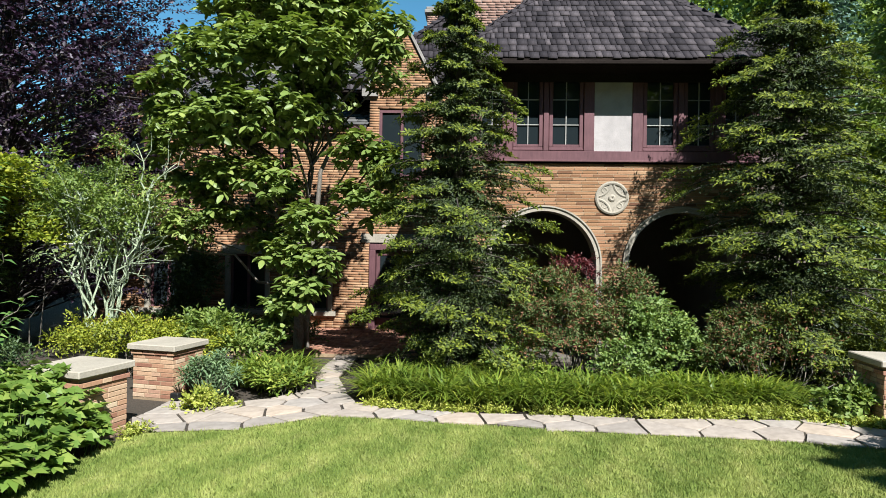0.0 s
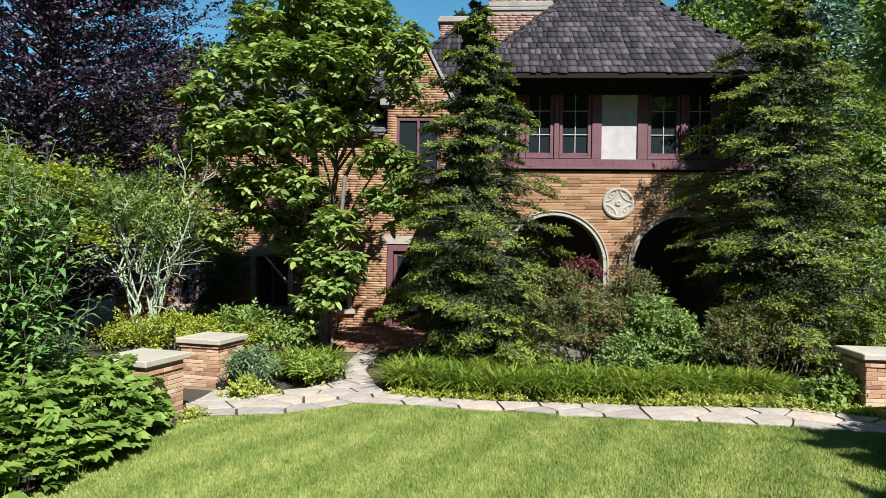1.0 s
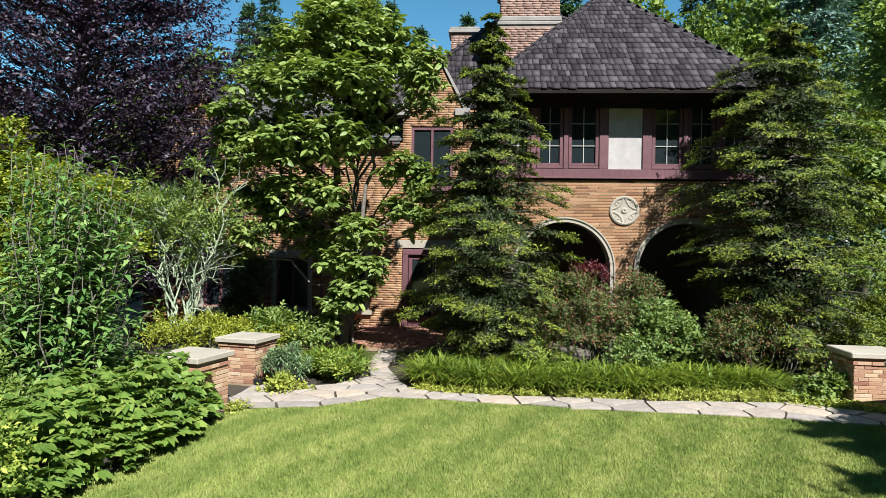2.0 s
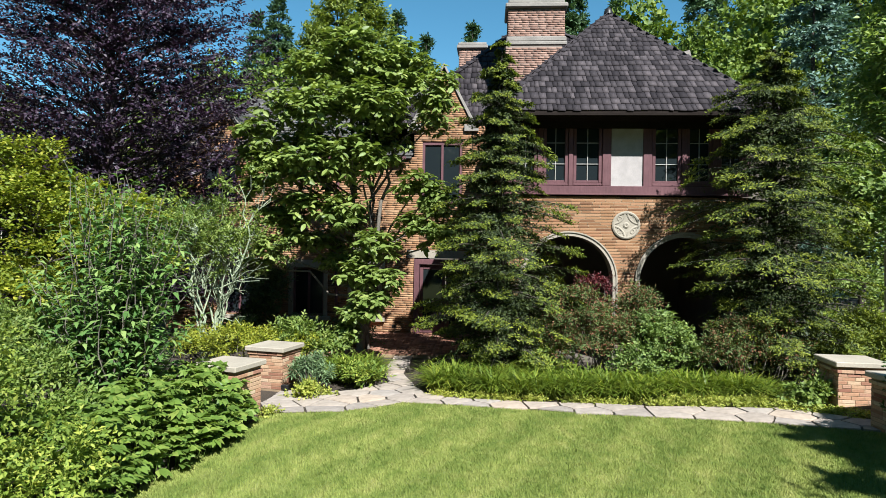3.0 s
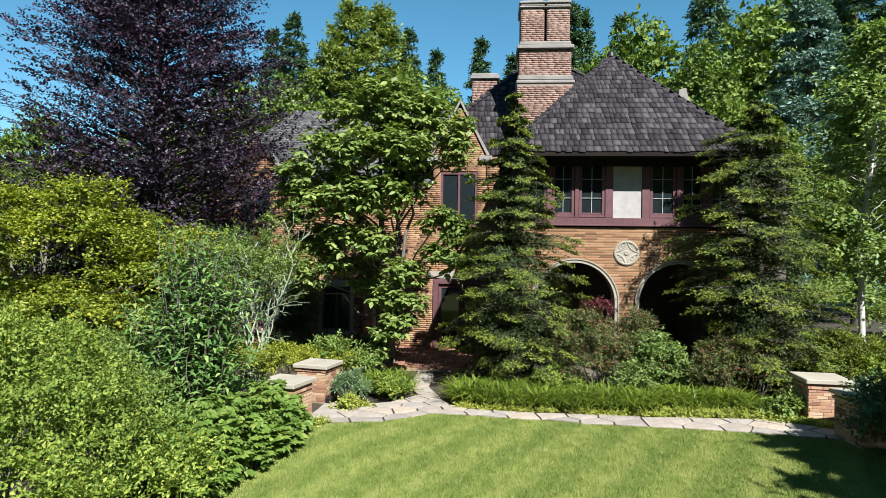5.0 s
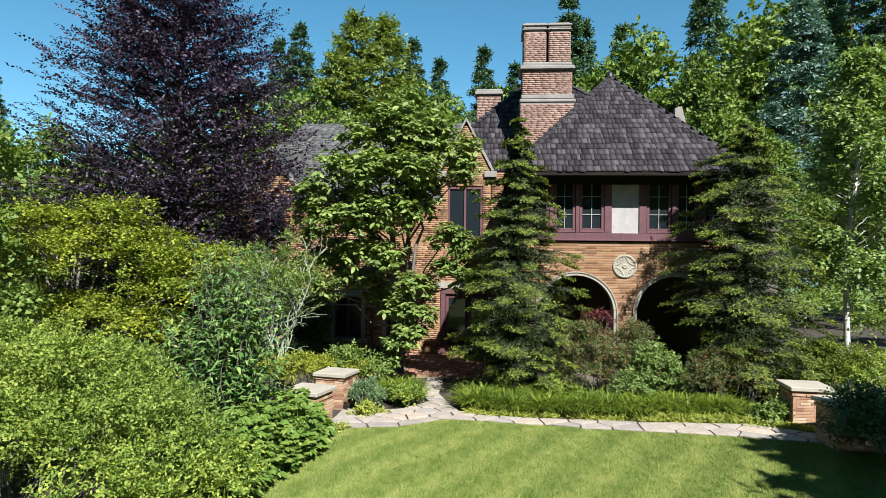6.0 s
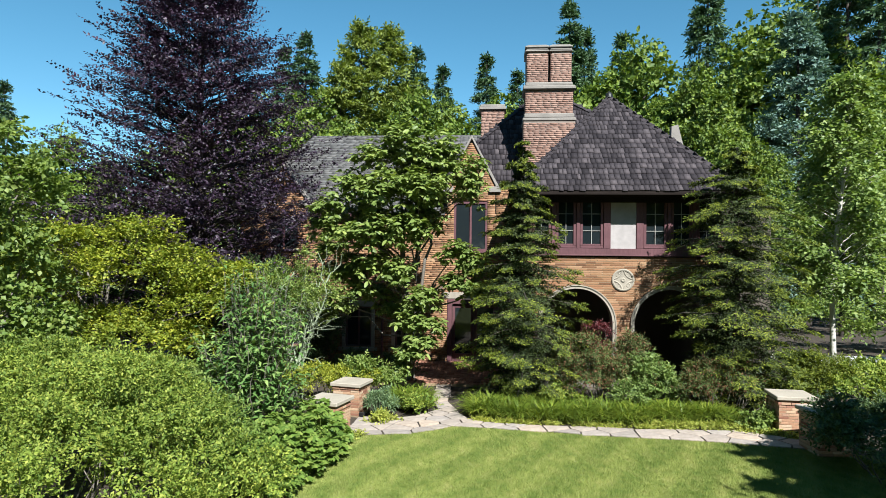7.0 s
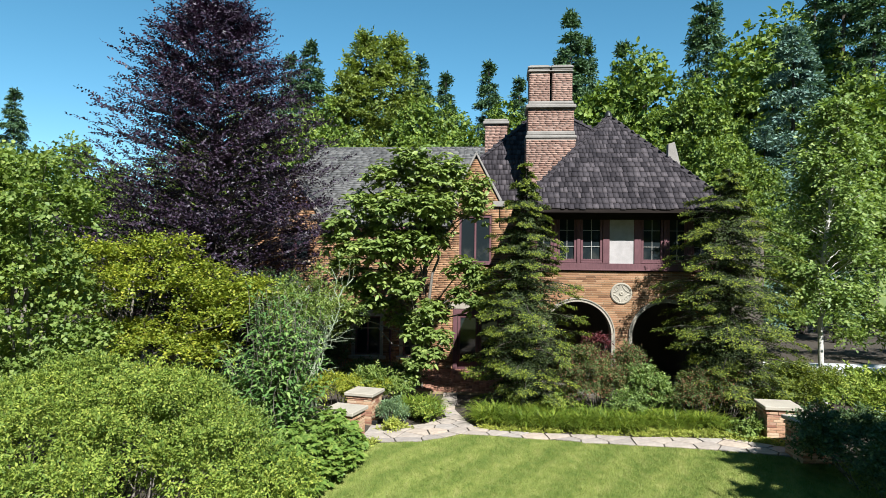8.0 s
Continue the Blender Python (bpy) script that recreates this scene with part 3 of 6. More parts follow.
part("end_wall", solid("end_wall", (0.0, 0.3, 22.0, 32.2, 0, 5.29), bevel=0), M_PLASTER, house)
part("end_wall", solid("end_wall", (8.7, 9.0, WALL_Y + 0.31, 21.99, 0, 5.6), bevel=0), M_PLASTER, house)


def arch_trim(cx):
    """Moulded stone archivolt: two stepped rings with legs."""
    bm = bmesh.new()
    for r0, r1, y0, y1 in ((ARCH_R - 0.02, ARCH_R + 0.055, BAY_Y - 0.035, BAY_Y + 0.4), (ARCH_R + 0.056, ARCH_R + 0.085, BAY_Y - 0.06, BAY_Y + 0.03)):
        ring = []
        n = 30
        path = [(1, -ARCH_Z)] + [(math.cos(math.pi * i / n), math.sin(math.pi * i / n)) for i in range(n + 1)] + [(-1, -ARCH_Z)]
        for c, s in path:
            zi = 0.0 if s < -0.5 else ARCH_Z + r0 * s
            zo = 0.0 if s < -0.5 else ARCH_Z + r1 * s
            ring.append([bm.verts.new(p) for p in ((cx + r0 * c, y0, zi), (cx + r1 * c, y0, zo), (cx + r1 * c, y1, zo), (cx + r0 * c, y1, zi))])
        for a, b in zip(ring, ring[1:]):
            for k in range(4):
                bm.faces.new((a[k], a[(k + 1) % 4], b[(k + 1) % 4], b[k]))
    bmesh.ops.recalc_face_normals(bm, faces=bm.faces[:])
    return bm


for cx in (ARCH_L_X, ARCH_R_X):
    part("arch_moulding", arch_trim(cx), M_STONE, house, "pale weathered stone arch moulding")


def medallion(cx, cz, r):
    """Carved round stone: outer ring and a four-pointed tracery of pierced lobes."""
    bm = bmesh.new()
    y = BAY_Y - 0.005

    def ring_of(r0, r1, depth, ox=0.0, oz=0.0, a0=0.0, a1=2 * math.pi, n=40):
        cols = []
        full = abs(a1 - a0 - 2 * math.pi) < 1e-6
        for i in range(n if full else n + 1):
            a = a0 + (a1 - a0) * i / n
            c, s = math.cos(a), math.sin(a)
            cols.append([bm.verts.new(p) for p in ((cx + ox + r0 * c, y, cz + oz + r0 * s), (cx + ox + r0 * c, y - depth * 0.8, cz + oz + r0 * s), (cx + ox + (r0 + r1) / 2 * c, y - depth, cz + oz + (r0 + r1) / 2 * s), (cx + ox + r1 * c, y - depth * 0.6, cz + oz + r1 * s), (cx + ox + r1 * c, y, cz + oz + r1 * s))])
        pairs = list(zip(cols, cols[1:])) + ([(cols[-1], cols[0])] if full else [])
        for a, b in pairs:
            for k in range(4):
                bm.faces.new((a[k], a[k + 1], b[k + 1], b[k]))

    ring_of(r * 0.82, r, 0.04)
    for q in range(4):
        a = math.pi / 4 + q * math.pi / 2
        ox, oz = r * 0.64 * math.cos(a), r * 0.64 * math.sin(a)
        ring_of(r * 0.1, r * 0.2, 0.022, ox, oz, a - 2.2, a + 2.2, 18)
        ring_of(r * 0.78, r * 0.92, 0.03, r * 0.93 * math.sqrt(2) * math.cos(a), r * 0.93 * math.sqrt(2) * math.sin(a), a + math.pi - 0.72, a + math.pi + 0.72, 16)
    ring_of(r * 0.04, r * 0.22, 0.04, n=20)
    back = bmesh.ops.create_circle(bm, cap_ends=True, segments=40, radius=r * 0.86, matrix=pose(cx, y - 0.012, cz, 90))
    bmesh.ops.recalc_face_normals(bm, faces=bm.faces[:])
    return bm


part("carved_medallion", medallion(3.31, 3.18, 0.315), M_STONE, house, "round carved stone medallion with pierced tracery")

# upper storey of the bay: timber band, posts, cream panels and casements
part("timber_band", solid("timber_band", (BAY_X0 - 0.05, BAY_X1 + 0.05, BAY_Y - 0.05, BAY_Y + 0.3, BAND_Z, BAND_Z + 0.20)), M_MAROON, house, "broad maroon timber band")
part("band_moulding", solid("band_moulding", (BAY_X0 - 0.07, BAY_X1 + 0.07, BAY_Y - 0.075, BAY_Y - 0.051, BAND_Z - 0.01, BAND_Z + 0.03)), M_MAROON, house)
Z0, Z1 = BAND_Z + 0.20, 5.62
for x0, x1 in ((0.6, 0.75), (1.3, 1.42), (2.0, 2.1), (2.76, 2.955), (3.67, 3.865), (4.52, 4.62), (5.2, 5.32), (5.87, 6.02)):
    part("timber_post", solid("timber_post", (x0, x1, BAY_Y - 0.03, BAY_Y + 0.2, Z0 + 0.002, Z1)), M_MAROON, house)
part("stucco_panel", solid("stucco_panel", (2.957, 3.668, BAY_Y + 0.01, BAY_Y + 0.15, Z0 + 0.002, Z1), bevel=0), M_STUCCO, house, "cream stucco infill panel")
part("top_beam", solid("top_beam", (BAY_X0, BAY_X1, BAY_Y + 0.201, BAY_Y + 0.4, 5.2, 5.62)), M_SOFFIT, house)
# near-black strip added over the panel tops to extend the eaves' shade
part("eaves_beam", solid("eaves_beam", (BAY_X0, BAY_X1, BAY_Y - 0.06, BAY_Y - 0.032, 5.36, 5.528)), M_SOFFIT, house, "dark beam under the eaves, added to extend their shade")
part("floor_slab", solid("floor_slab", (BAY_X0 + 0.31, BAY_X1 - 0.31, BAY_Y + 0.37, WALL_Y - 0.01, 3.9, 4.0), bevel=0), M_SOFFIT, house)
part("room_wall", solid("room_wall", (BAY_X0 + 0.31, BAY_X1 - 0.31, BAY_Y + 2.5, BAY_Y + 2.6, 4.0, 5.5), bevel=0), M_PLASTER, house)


def casement(x0, x1, z0, z1, y, lights=1, bars=True, rail=None, frame_w=0.055, frame_mat=None, muntin=None, parent=None):
    """A window: frame, sashes, panes and thin glazing bars."""
    win = part("window", solid("window", (x0, x1, y, y + 0.09, z0, z0 + frame_w), (x0, x1, y, y + 0.09, z1 - frame_w, z1), (x0, x0 + frame_w, y, y + 0.09, z0 + frame_w + 0.001, z1 - frame_w - 0.001), (x1 - frame_w, x1, y, y + 0.09, z0 + frame_w + 0.001, z1 - frame_w - 0.001), bevel=0.006), frame_mat or M_MAROON, parent or house)
    w = (x1 - x0 - 2 * frame_w) / lights
    for i in range(lights):
        a = x0 + frame_w + i * w
        if i:
            part("mullion", solid("mullion", (a - 0.035, a + 0.035, y - 0.006, y + 0.085, z0 + frame_w + 0.001, z1 - frame_w - 0.001), bevel=0.005), frame_mat or M_MAROON, win)
        part("pane", solid("pane", (a + 0.002, a + w - 0.002, y + 0.045, y + 0.055, z0 + frame_w + 0.001, z1 - frame_w - 0.001), bevel=0), M_GLASS, win)
        if bars:
            part("glazing_bar", solid("glazing_bar", (a + w / 2 - 0.008, a + w / 2 + 0.008, y + 0.02, y + 0.044, z0 + frame_w, z1 - frame_w), bevel=0), muntin or M_MUNTIN, win)
            for f in rail or (0.3, 0.62):
                zz = z0 + (z1 - z0) * f
                part("glazing_bar", solid("glazing_bar", (a + 0.001, a + w - 0.001, y + 0.018, y + 0.043, zz - 0.008, zz + 0.008), bevel=0), muntin or M_MUNTIN, win)
    return win


for x0, x1 in ((0.76, 1.29), (1.43, 1.99), (2.11, 2.75), (3.875, 4.51), (4.63, 5.19), (5.33, 5.86)):
    win = casement(x0, x1, Z0 + 0.01, 5.5, BAY_Y + 0.0, rail=(0.345, 0.68), frame_w=0.07)
    part("bottom_rail", solid("bottom_rail", (x0 + 0.071, x1 - 0.071, BAY_Y + 0.012, BAY_Y + 0.08, Z0 + 0.081, Z0 + 0.13), bevel=0.005), M_MAROON, win)
    part("sash_moulding", solid("sash_moulding", (x0, x1, BAY_Y - 0.022, BAY_Y - 0.001, Z0 + 0.012, Z0 + 0.045), bevel=0.005), M_MAROON, win)


def surround(x0, x1, z0, z1, lights, sill=True):
    """A stone-framed leaded window in the brick wall."""
    y = WALL_Y - 0.03
    part("stone_surround", solid("stone_surround", (x0 - 0.02, x0 + 0.1, y, y + 0.25, z0, z1 - 0.13), (x1 - 0.1, x1 + 0.02, y, y + 0.25, z0, z1 - 0.13), (x0 - 0.1, x1 + 0.1, y, y + 0.25, z1 - 0.129, z1 + 0.1), (x0 - 0.12, x1 + 0.12, y - 0.1, y + 0.2, z0 - 0.12, z0 - 0.001)), M_STONE, house, "pale stone window surround with a deep sill")
    casement(x0 + 0.101, x1 - 0.101, z0 + 0.002, z1 - 0.131, WALL_Y + 0.08, lights, bars=False, frame_w=0.06)


surround(-7.9, -6.72, 0.5, 2.08, 2)
surround(-5.75, -4.6, 0.5, 2.08, 2)
surround(-3.95, -2.95, 0.5, 2.08, 2)
casement(-1.78, -0.6, 3.98, 5.72, WALL_Y + 0.02, 2, bars=False, frame_w=0.075)
casement(-8.55, -7.45, 4.0, 5.18, WALL_Y + 0.08, 2, bars=False, frame_w=0.06)
for x0, x1, z0 in ((-1.78, -0.6, 3.98), (-8.55, -7.45, 4.0)):
    part("window_sill", solid("window_sill", (x0 - 0.06, x1 + 0.06, WALL_Y - 0.09, WALL_Y + 0.1, z0 - 0.07, z0 - 0.001)), M_MAROON if x0 > -2 else M_STONE, house)
# entrance
door = part("entrance_door", solid("entrance_door", (-1.98, -1.82, WALL_Y - 0.05, WALL_Y + 0.15, 0.06, 2.1), (-0.26, -0.1, WALL_Y - 0.05, WALL_Y + 0.15, 0.06, 2.1), (-1.98, -0.1, WALL_Y - 0.04, WALL_Y + 0.15, 2.101, 2.26)), M_MAROON, house, "maroon timber door frame")
for x0, x1 in ((-1.81, -1.05), (-1.03, -0.27)):
    part("door_leaf", solid("door_leaf", (x0, x0 + 0.1, WALL_Y + 0.05, WALL_Y + 0.1, 0.07, 2.095), (x1 - 0.1, x1, WALL_Y + 0.05, WALL_Y + 0.1, 0.07, 2.095), (x0 + 0.101, x1 - 0.101, WALL_Y + 0.05, WALL_Y + 0.1, 0.07, 0.35), (x0 + 0.101, x1 - 0.101, WALL_Y + 0.05, WALL_Y + 0.1, 1.96, 2.095)), M_MAROON, door)
    part("door_glass", solid("door_glass", (x0 + 0.101, x1 - 0.101, WALL_Y + 0.07, WALL_Y + 0.08, 0.351, 1.959), bevel=0), M_GLASS, door)
part("door_lintel", solid("door_lintel", (-2.2, 0.1, WALL_Y - 0.02, WALL_Y + 0.2, 2.29, 2.52)), M_STONE, house, "pale stone door lintel")
part("wall_vent", solid("wall_vent", (-2.62, -2.5, WALL_Y - 0.015, WALL_Y + 0.02, 0.2, 0.29), bevel=0.004), M_LEAD, house)
part("downpipe", arrays("downpipe", *tube([(-4.3, WALL_Y - 0.06, 0.05), (-4.3, WALL_Y - 0.06, 2.4), (-4.3, WALL_Y - 0.06, 4.9), (-4.3, WALL_Y - 0.14, 5.17)], [0.045] * 4, 8)), M_MAROON, house, "brown metal downpipe")


def coping(cx, half, zs, za):
    """Raked stone coping and shoulder blocks of a wall gable."""
    y0, y1 = WALL_Y - 0.06, WALL_Y + 0.34
    for s in (-1, 1):
        part("gable_coping", prism([(cx + s * (half + 0.02), zs), (cx + s * 0.0, za), (cx + s * 0.0, za + 0.13), (cx + s * (half + 0.12), zs + 0.02)], y0, y1, 0.01), M_GREYSTONE, house, "weathered stone gable coping")
        part("kneeler", solid("kneeler", tuple(sorted((cx + s * (half - 0.22), cx + s * (half + 0.2)))) + (y0 - 0.03, y1, zs - 0.2, zs - 0.001)), M_GREYSTONE, house)


for g in GABLES:
    coping(*g)


# ---- roofs ----
def slope_frame(a, b, c):
    """Origin, unit vectors along the eave and up the slope, and the normal, of the plane through eave a-b and c above."""
    a, b, c = (np.array(p, float) for p in (a, b, c))
    u = (b - a) / np.linalg.norm(b - a)
    v = (c - a) - u * np.dot(c - a, u)
    ln = np.linalg.norm(v)
    v = v / ln
    n = np.cross(u, v)
    if n[2] < 0:
        n = -n
    return a, u, v, n, ln


def shakes(corners, exposure, rng, lo=0.08, hi=0.21, thick=0.026):
    """Shakes on a roof slope of four corners (eave, eave, top, top): a list of their eight points."""
    a, b, c, d = corners
    o, u, v, n, ln = slope_frame(a, b, d)
    wid = np.dot(np.array(b, float) - o, u)
    t0, t1 = np.dot(np.array(d, float) - o, u), np.dot(np.array(c, float) - o, u)
    out = []
    k = 0
    while k * exposure < ln:
        s = k * exposure
        f = min((s + exposure * 0.5) / ln, 1)
        x, end = t0 * f, wid + (t1 - wid) * f
        x -= rng.uniform(0, 0.05)
        while x < end:
            w = rng.uniform(lo, hi)
            w = min(w, end - x + 0.04)
            if w < 0.03:
                break
            drop = rng.uniform(-0.03, 0.024)
            lift = rng.uniform(0, 0.008)
            s1 = min(s + exposure * 1.25, ln + 0.02)
            pts = []
            for h0, h1 in ((0.0, 0.0), (thick + lift, 0.006)):
                for px, ps, ph in ((x + 0.004, s + drop, h0), (x + w - 0.004, s + drop + rng.uniform(-0.006, 0.006), h0), (x + w - 0.004, s1, h1), (x + 0.004, s1, h1)):
                    pts.append(o + u * px + v * ps + n * (ph + 0.012))
            out.append(np.array(pts))
            x += w
        k += 1
    return out


def deck(name, corners, mat, thick=0.06):
    """The boarded slope under the shakes."""
    bm = bmesh.new()
    o, u, v, n, ln = slope_frame(corners[0], corners[1], corners[3])
    keep = [corners[0]]
    for c in corners[1:]:
        if all((Vector(c) - Vector(k)).length > 1e-3 for k in keep):
            keep.append(c)
    top = [bm.verts.new(c) for c in keep]
    low = [bm.verts.new(Vector(c) - Vector((0, 0, thick))) for c in keep]
    bm.faces.new(top), bm.faces.new(low[::-1])
    m = len(top)
    for i in range(m):
        bm.faces.new((top[i], low[i], low[(i + 1) % m], top[(i + 1) % m]))
    bmesh.ops.recalc_face_normals(bm, faces=bm.faces[:])
    return part(name, bm, mat, house)


def hip_caps(a, b, rng, mat, parent, step=0.26):
    """A row of folded cap shakes along a hip or ridge."""
    a, b = np.array(a, float), np.array(b, float)
    d = b - a
    ln = np.linalg.norm(d)
    d = d / ln
    s = np.cross(d, (0, 0, 1))
    s = s / np.linalg.norm(s)
    up = np.cross(s, d)
    for i in range(int(ln / step)):
        p = a + d * (i * step + rng.uniform(-0.01, 0.01))
        q = p + d * step * 1.2
        w = 0.12 * rng.uniform(0.85, 1.1)
        pts = []
        for e, l in ((p, 0.055), (q, 0.03)):
            for off, hh in ((-w, -0.055), (0, 0.02), (w, -0.055)):
                pts.append(e + s * off + up * (hh + l))
            for off, hh in ((-w, -0.08), (0, -0.005), (w, -0.08)):
                pts.append(e + s * off + up * (hh + l))
        F = [(0, 1, 7, 6), (1, 2, 8, 7), (0, 3, 4, 1), (1, 4, 5, 2), (6, 7, 10, 9), (7, 8, 11, 10)]
        part("hip_cap", arrays("hip_cap", pts, F), mat, parent)


rng = np.random.default_rng(9)
EAVE_Y, EAVE_Z = 10.44, 5.62
APEX = (3.42, 14.3, 9.15)
BACK = (3.42, 18.0, 9.15)
EL, ER = (0.12, EAVE_Y, EAVE_Z), (6.45, EAVE_Y, EAVE_Z)
ELB, ERB = (0.12, 18.0, EAVE_Z), (6.45, 18.0, EAVE_Z)
bay_roof = deck("bay_roof", (EL, ER, APEX, APEX), M_SOFFIT)
side_l = deck("bay_roof_side", (ELB, EL, APEX, BACK), M_SOFFIT)
side_r = deck("bay_roof_side", (ER, ERB, BACK, APEX), M_SOFFIT)
FRONT_SHAKES = shakes((EL, ER, APEX, APEX), 0.262, rng)
for side, cn in ((side_l, (ELB, EL, APEX, BACK)), (side_r, (ER, ERB, BACK, APEX))):
    tagged(part("side_shakes", arrays("side_shakes", *joined([(p, BOX_F) for p in shakes(cn, 0.262, rng)])), M_SHAKES, side), kind="stuff")
hip_caps(EL, APEX, rng, M_SHAKES, bay_roof)
hip_caps(ER, APEX, rng, M_SHAKES, bay_roof)
hip_caps(APEX, BACK, rng, M_SHAKES, bay_roof)
part("finial", arrays("finial", *tube([(3.42, 14.28, 9.12), (3.42, 14.28, 9.2), (3.42, 14.28, 9.27), (3.42, 14.28, 9.33)], [0.13, 0.12, 0.09, 0.02], 8)), M_LEAD, house, "small dark roof finial")
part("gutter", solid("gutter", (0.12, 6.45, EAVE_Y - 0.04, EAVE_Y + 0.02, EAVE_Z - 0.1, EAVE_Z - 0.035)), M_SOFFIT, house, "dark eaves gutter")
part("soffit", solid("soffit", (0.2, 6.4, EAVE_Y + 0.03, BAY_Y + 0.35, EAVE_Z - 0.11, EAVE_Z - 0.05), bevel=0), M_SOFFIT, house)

ML, MR, MTL, MTR = (-2.95, 15.25, 6.25), (7.86, 15.25, 6.25), (1.0, 17.9, 9.95), (2.35, 17.9, 9.95)
main_roof = deck("main_roof", (ML, MR, MTR, MTL), M_SOFFIT)
tagged(part("main_shakes", arrays("main_shakes", *joined([(p, BOX_F) for p in shakes((ML, MR, MTR, MTL), 0.262, rng)])), M_SHAKES, main_roof), kind="stuff")
MBL, MBR = (-2.95, 20.7, 6.25), (7.86, 20.7, 6.25)
for cn in ((MBL, ML, MTL, MTL), (MR, MBR, MTR, MTR), (MBR, MBL, MTL, MTR)):
    deck("main_roof_slope", cn, M_SOFFIT)
for a, b in ((ML, MTL), (MR, MTR), (MTL, MTR)):
    hip_caps(a, b, rng, M_SHAKES, main_roof)
WTR, WTL = (0.3, 25.5, 9.96), (-10.0, 25.5, 9.96)
# the long slope has its eave between the wall gables; behind each gable it begins at the wall's back
for x0, x1, y0 in ((-10.0, -8.92, 15.1), (-8.92, -7.08, 15.56), (-7.08, -2.1, 15.1), (-2.1, 0.3, 15.56)):
    z0 = 5.3 + (y0 - 15.1) * 0.448
    corners = ((x0, y0, z0), (x1, y0, z0), (x1, 25.5, 9.96), (x0, 25.5, 9.96))
    wing_roof = deck("wing_roof", corners, M_WING)
    tagged(part("wing_shakes", arrays("wing_shakes", *joined([(p, BOX_F) for p in shakes(corners, 0.3, rng, 0.2, 0.5, 0.035)])), M_WING, wing_roof), kind="stuff")
deck("wing_roof_rear", ((0.3, 32.8, 5.3), (-10.0, 32.8, 5.3), WTL, WTR), M_WING)
bm = prism([(15.6, 5.3), (32.4, 5.3), (25.5, 9.8)], 9.3, 9.6)
bmesh.ops.transform(bm, matrix=Matrix(((0, -1, 0, 0), (1, 0, 0, 0), (0, 0, 1, 0), (0, 0, 0, 1))), verts=bm.verts[:])
part("gable_end", bm, M_PLASTER, house)
hip_caps(WTL, WTR, rng, M_WING, wing_roof)
part("wing_gutter", solid("wing_gutter", (-6.9, -2.25, 14.96, 15.07, 5.16, 5.27)), M_MAROON, house, "brown gutter")


def gable_roof(cx, half, zs, za):
    """Little roof that runs from a wall gable back into the main slope."""
    for s in (-1, 1):
        run = 15.1 + (za - 5.3) / 0.448
        low = 15.1 + (zs - 5.3) / 0.448
        a, b = (cx + s * (half + 0.05), WALL_Y + 0.32, zs), (cx + s * (half + 0.05), max(low, WALL_Y + 0.5), zs)
        c, d = (cx, run + 0.3, za + 0.05), (cx, WALL_Y + 0.32, za + 0.05)
        deck("gable_roof", (a, b, c, d) if s > 0 else (b, a, d, c), M_WING, 0.1)


for g in GABLES:
    gable_roof(*g)

# ---- chimneys ----
chimney = thing("chimney", "tall brown brick chimney with stone bands and twin flues", "chimney", pose(0, 0, 0))


def shaft(x0, x1, y0, y1, z0, z1, rng, chamfer=0.0):
    """Brick shaft: bricks round a mortar core."""
    ch = []
    k = 0
    while z0 + (k + 1) * COURSE <= z1 + 1e-6:
        a = z0 + k * COURSE
        for side in range(4):
            e0, e1 = (x0, x1) if side % 2 == 0 else (y0, y1)
            x = e0 - rng.uniform(0, 0.2)
            while x < e1:
                ln = rng.uniform(0.17, 0.3)
                p, q = max(x, e0) + 0.005, min(x + ln, e1) - 0.005
                if q - p > 0.03:
                    j = rng.uniform(-0.003, 0.004)
                    b = {0: (p, q, y0 - j, y0 + 0.05), 1: (x1 - 0.05, x1 + j, p, q), 2: (p, q, y1 - 0.05, y1 + j), 3: (x0 - j, x0 + 0.05, p, q)}[side]
                    ch.append(box(*b, a + 0.006, a + COURSE - 0.006))
                x += ln
        k += 1
    return ch


rng = np.random.default_rng(21)
CX0, CX1, CY0, CY1 = 0.62, 2.4, 14.95, 16.25
ch = shaft(CX0, CX1, CY0, CY1, 6.2, 8.5, rng) + shaft(CX0 + 0.06, CX1 - 0.08, CY0 + 0.06, CY1 - 0.06, 8.78, 9.6, rng)
part("core", solid("core", (CX0 + 0.006, CX1 - 0.006, CY0 + 0.006, CY1 - 0.006, 5.2, 8.5), (CX0 + 0.066, CX1 - 0.086, CY0 + 0.066, CY1 - 0.066, 8.501, 9.6), bevel=0), M_CMORTAR, chimney)
tagged(part("shaft_bricks", arrays("shaft_bricks", *joined(ch)), M_CHIM, chimney), kind="stuff")
part("stone_band", solid("stone_band", (CX0 - 0.03, CX1 + 0.03, CY0 - 0.03, CY1 + 0.03, 8.5, 8.62), (CX0 + 0.02, CX1 - 0.03, CY0 + 0.02, CY1 - 0.03, 8.621, 8.78), bevel=0.03), M_GREYSTONE, chimney, "weathered grey stone band")
part("stone_ledge", solid("stone_ledge", (CX0 - 0.02, CX1 - 0.0, CY0 - 0.04, CY1 + 0.02, 9.6, 9.74), (CX0 + 0.06, CX1 - 0.09, CY0 + 0.05, CY1 - 0.06, 9.741, 9.87), bevel=0.03), M_GREYSTONE, chimney, "projecting grey stone ledge")


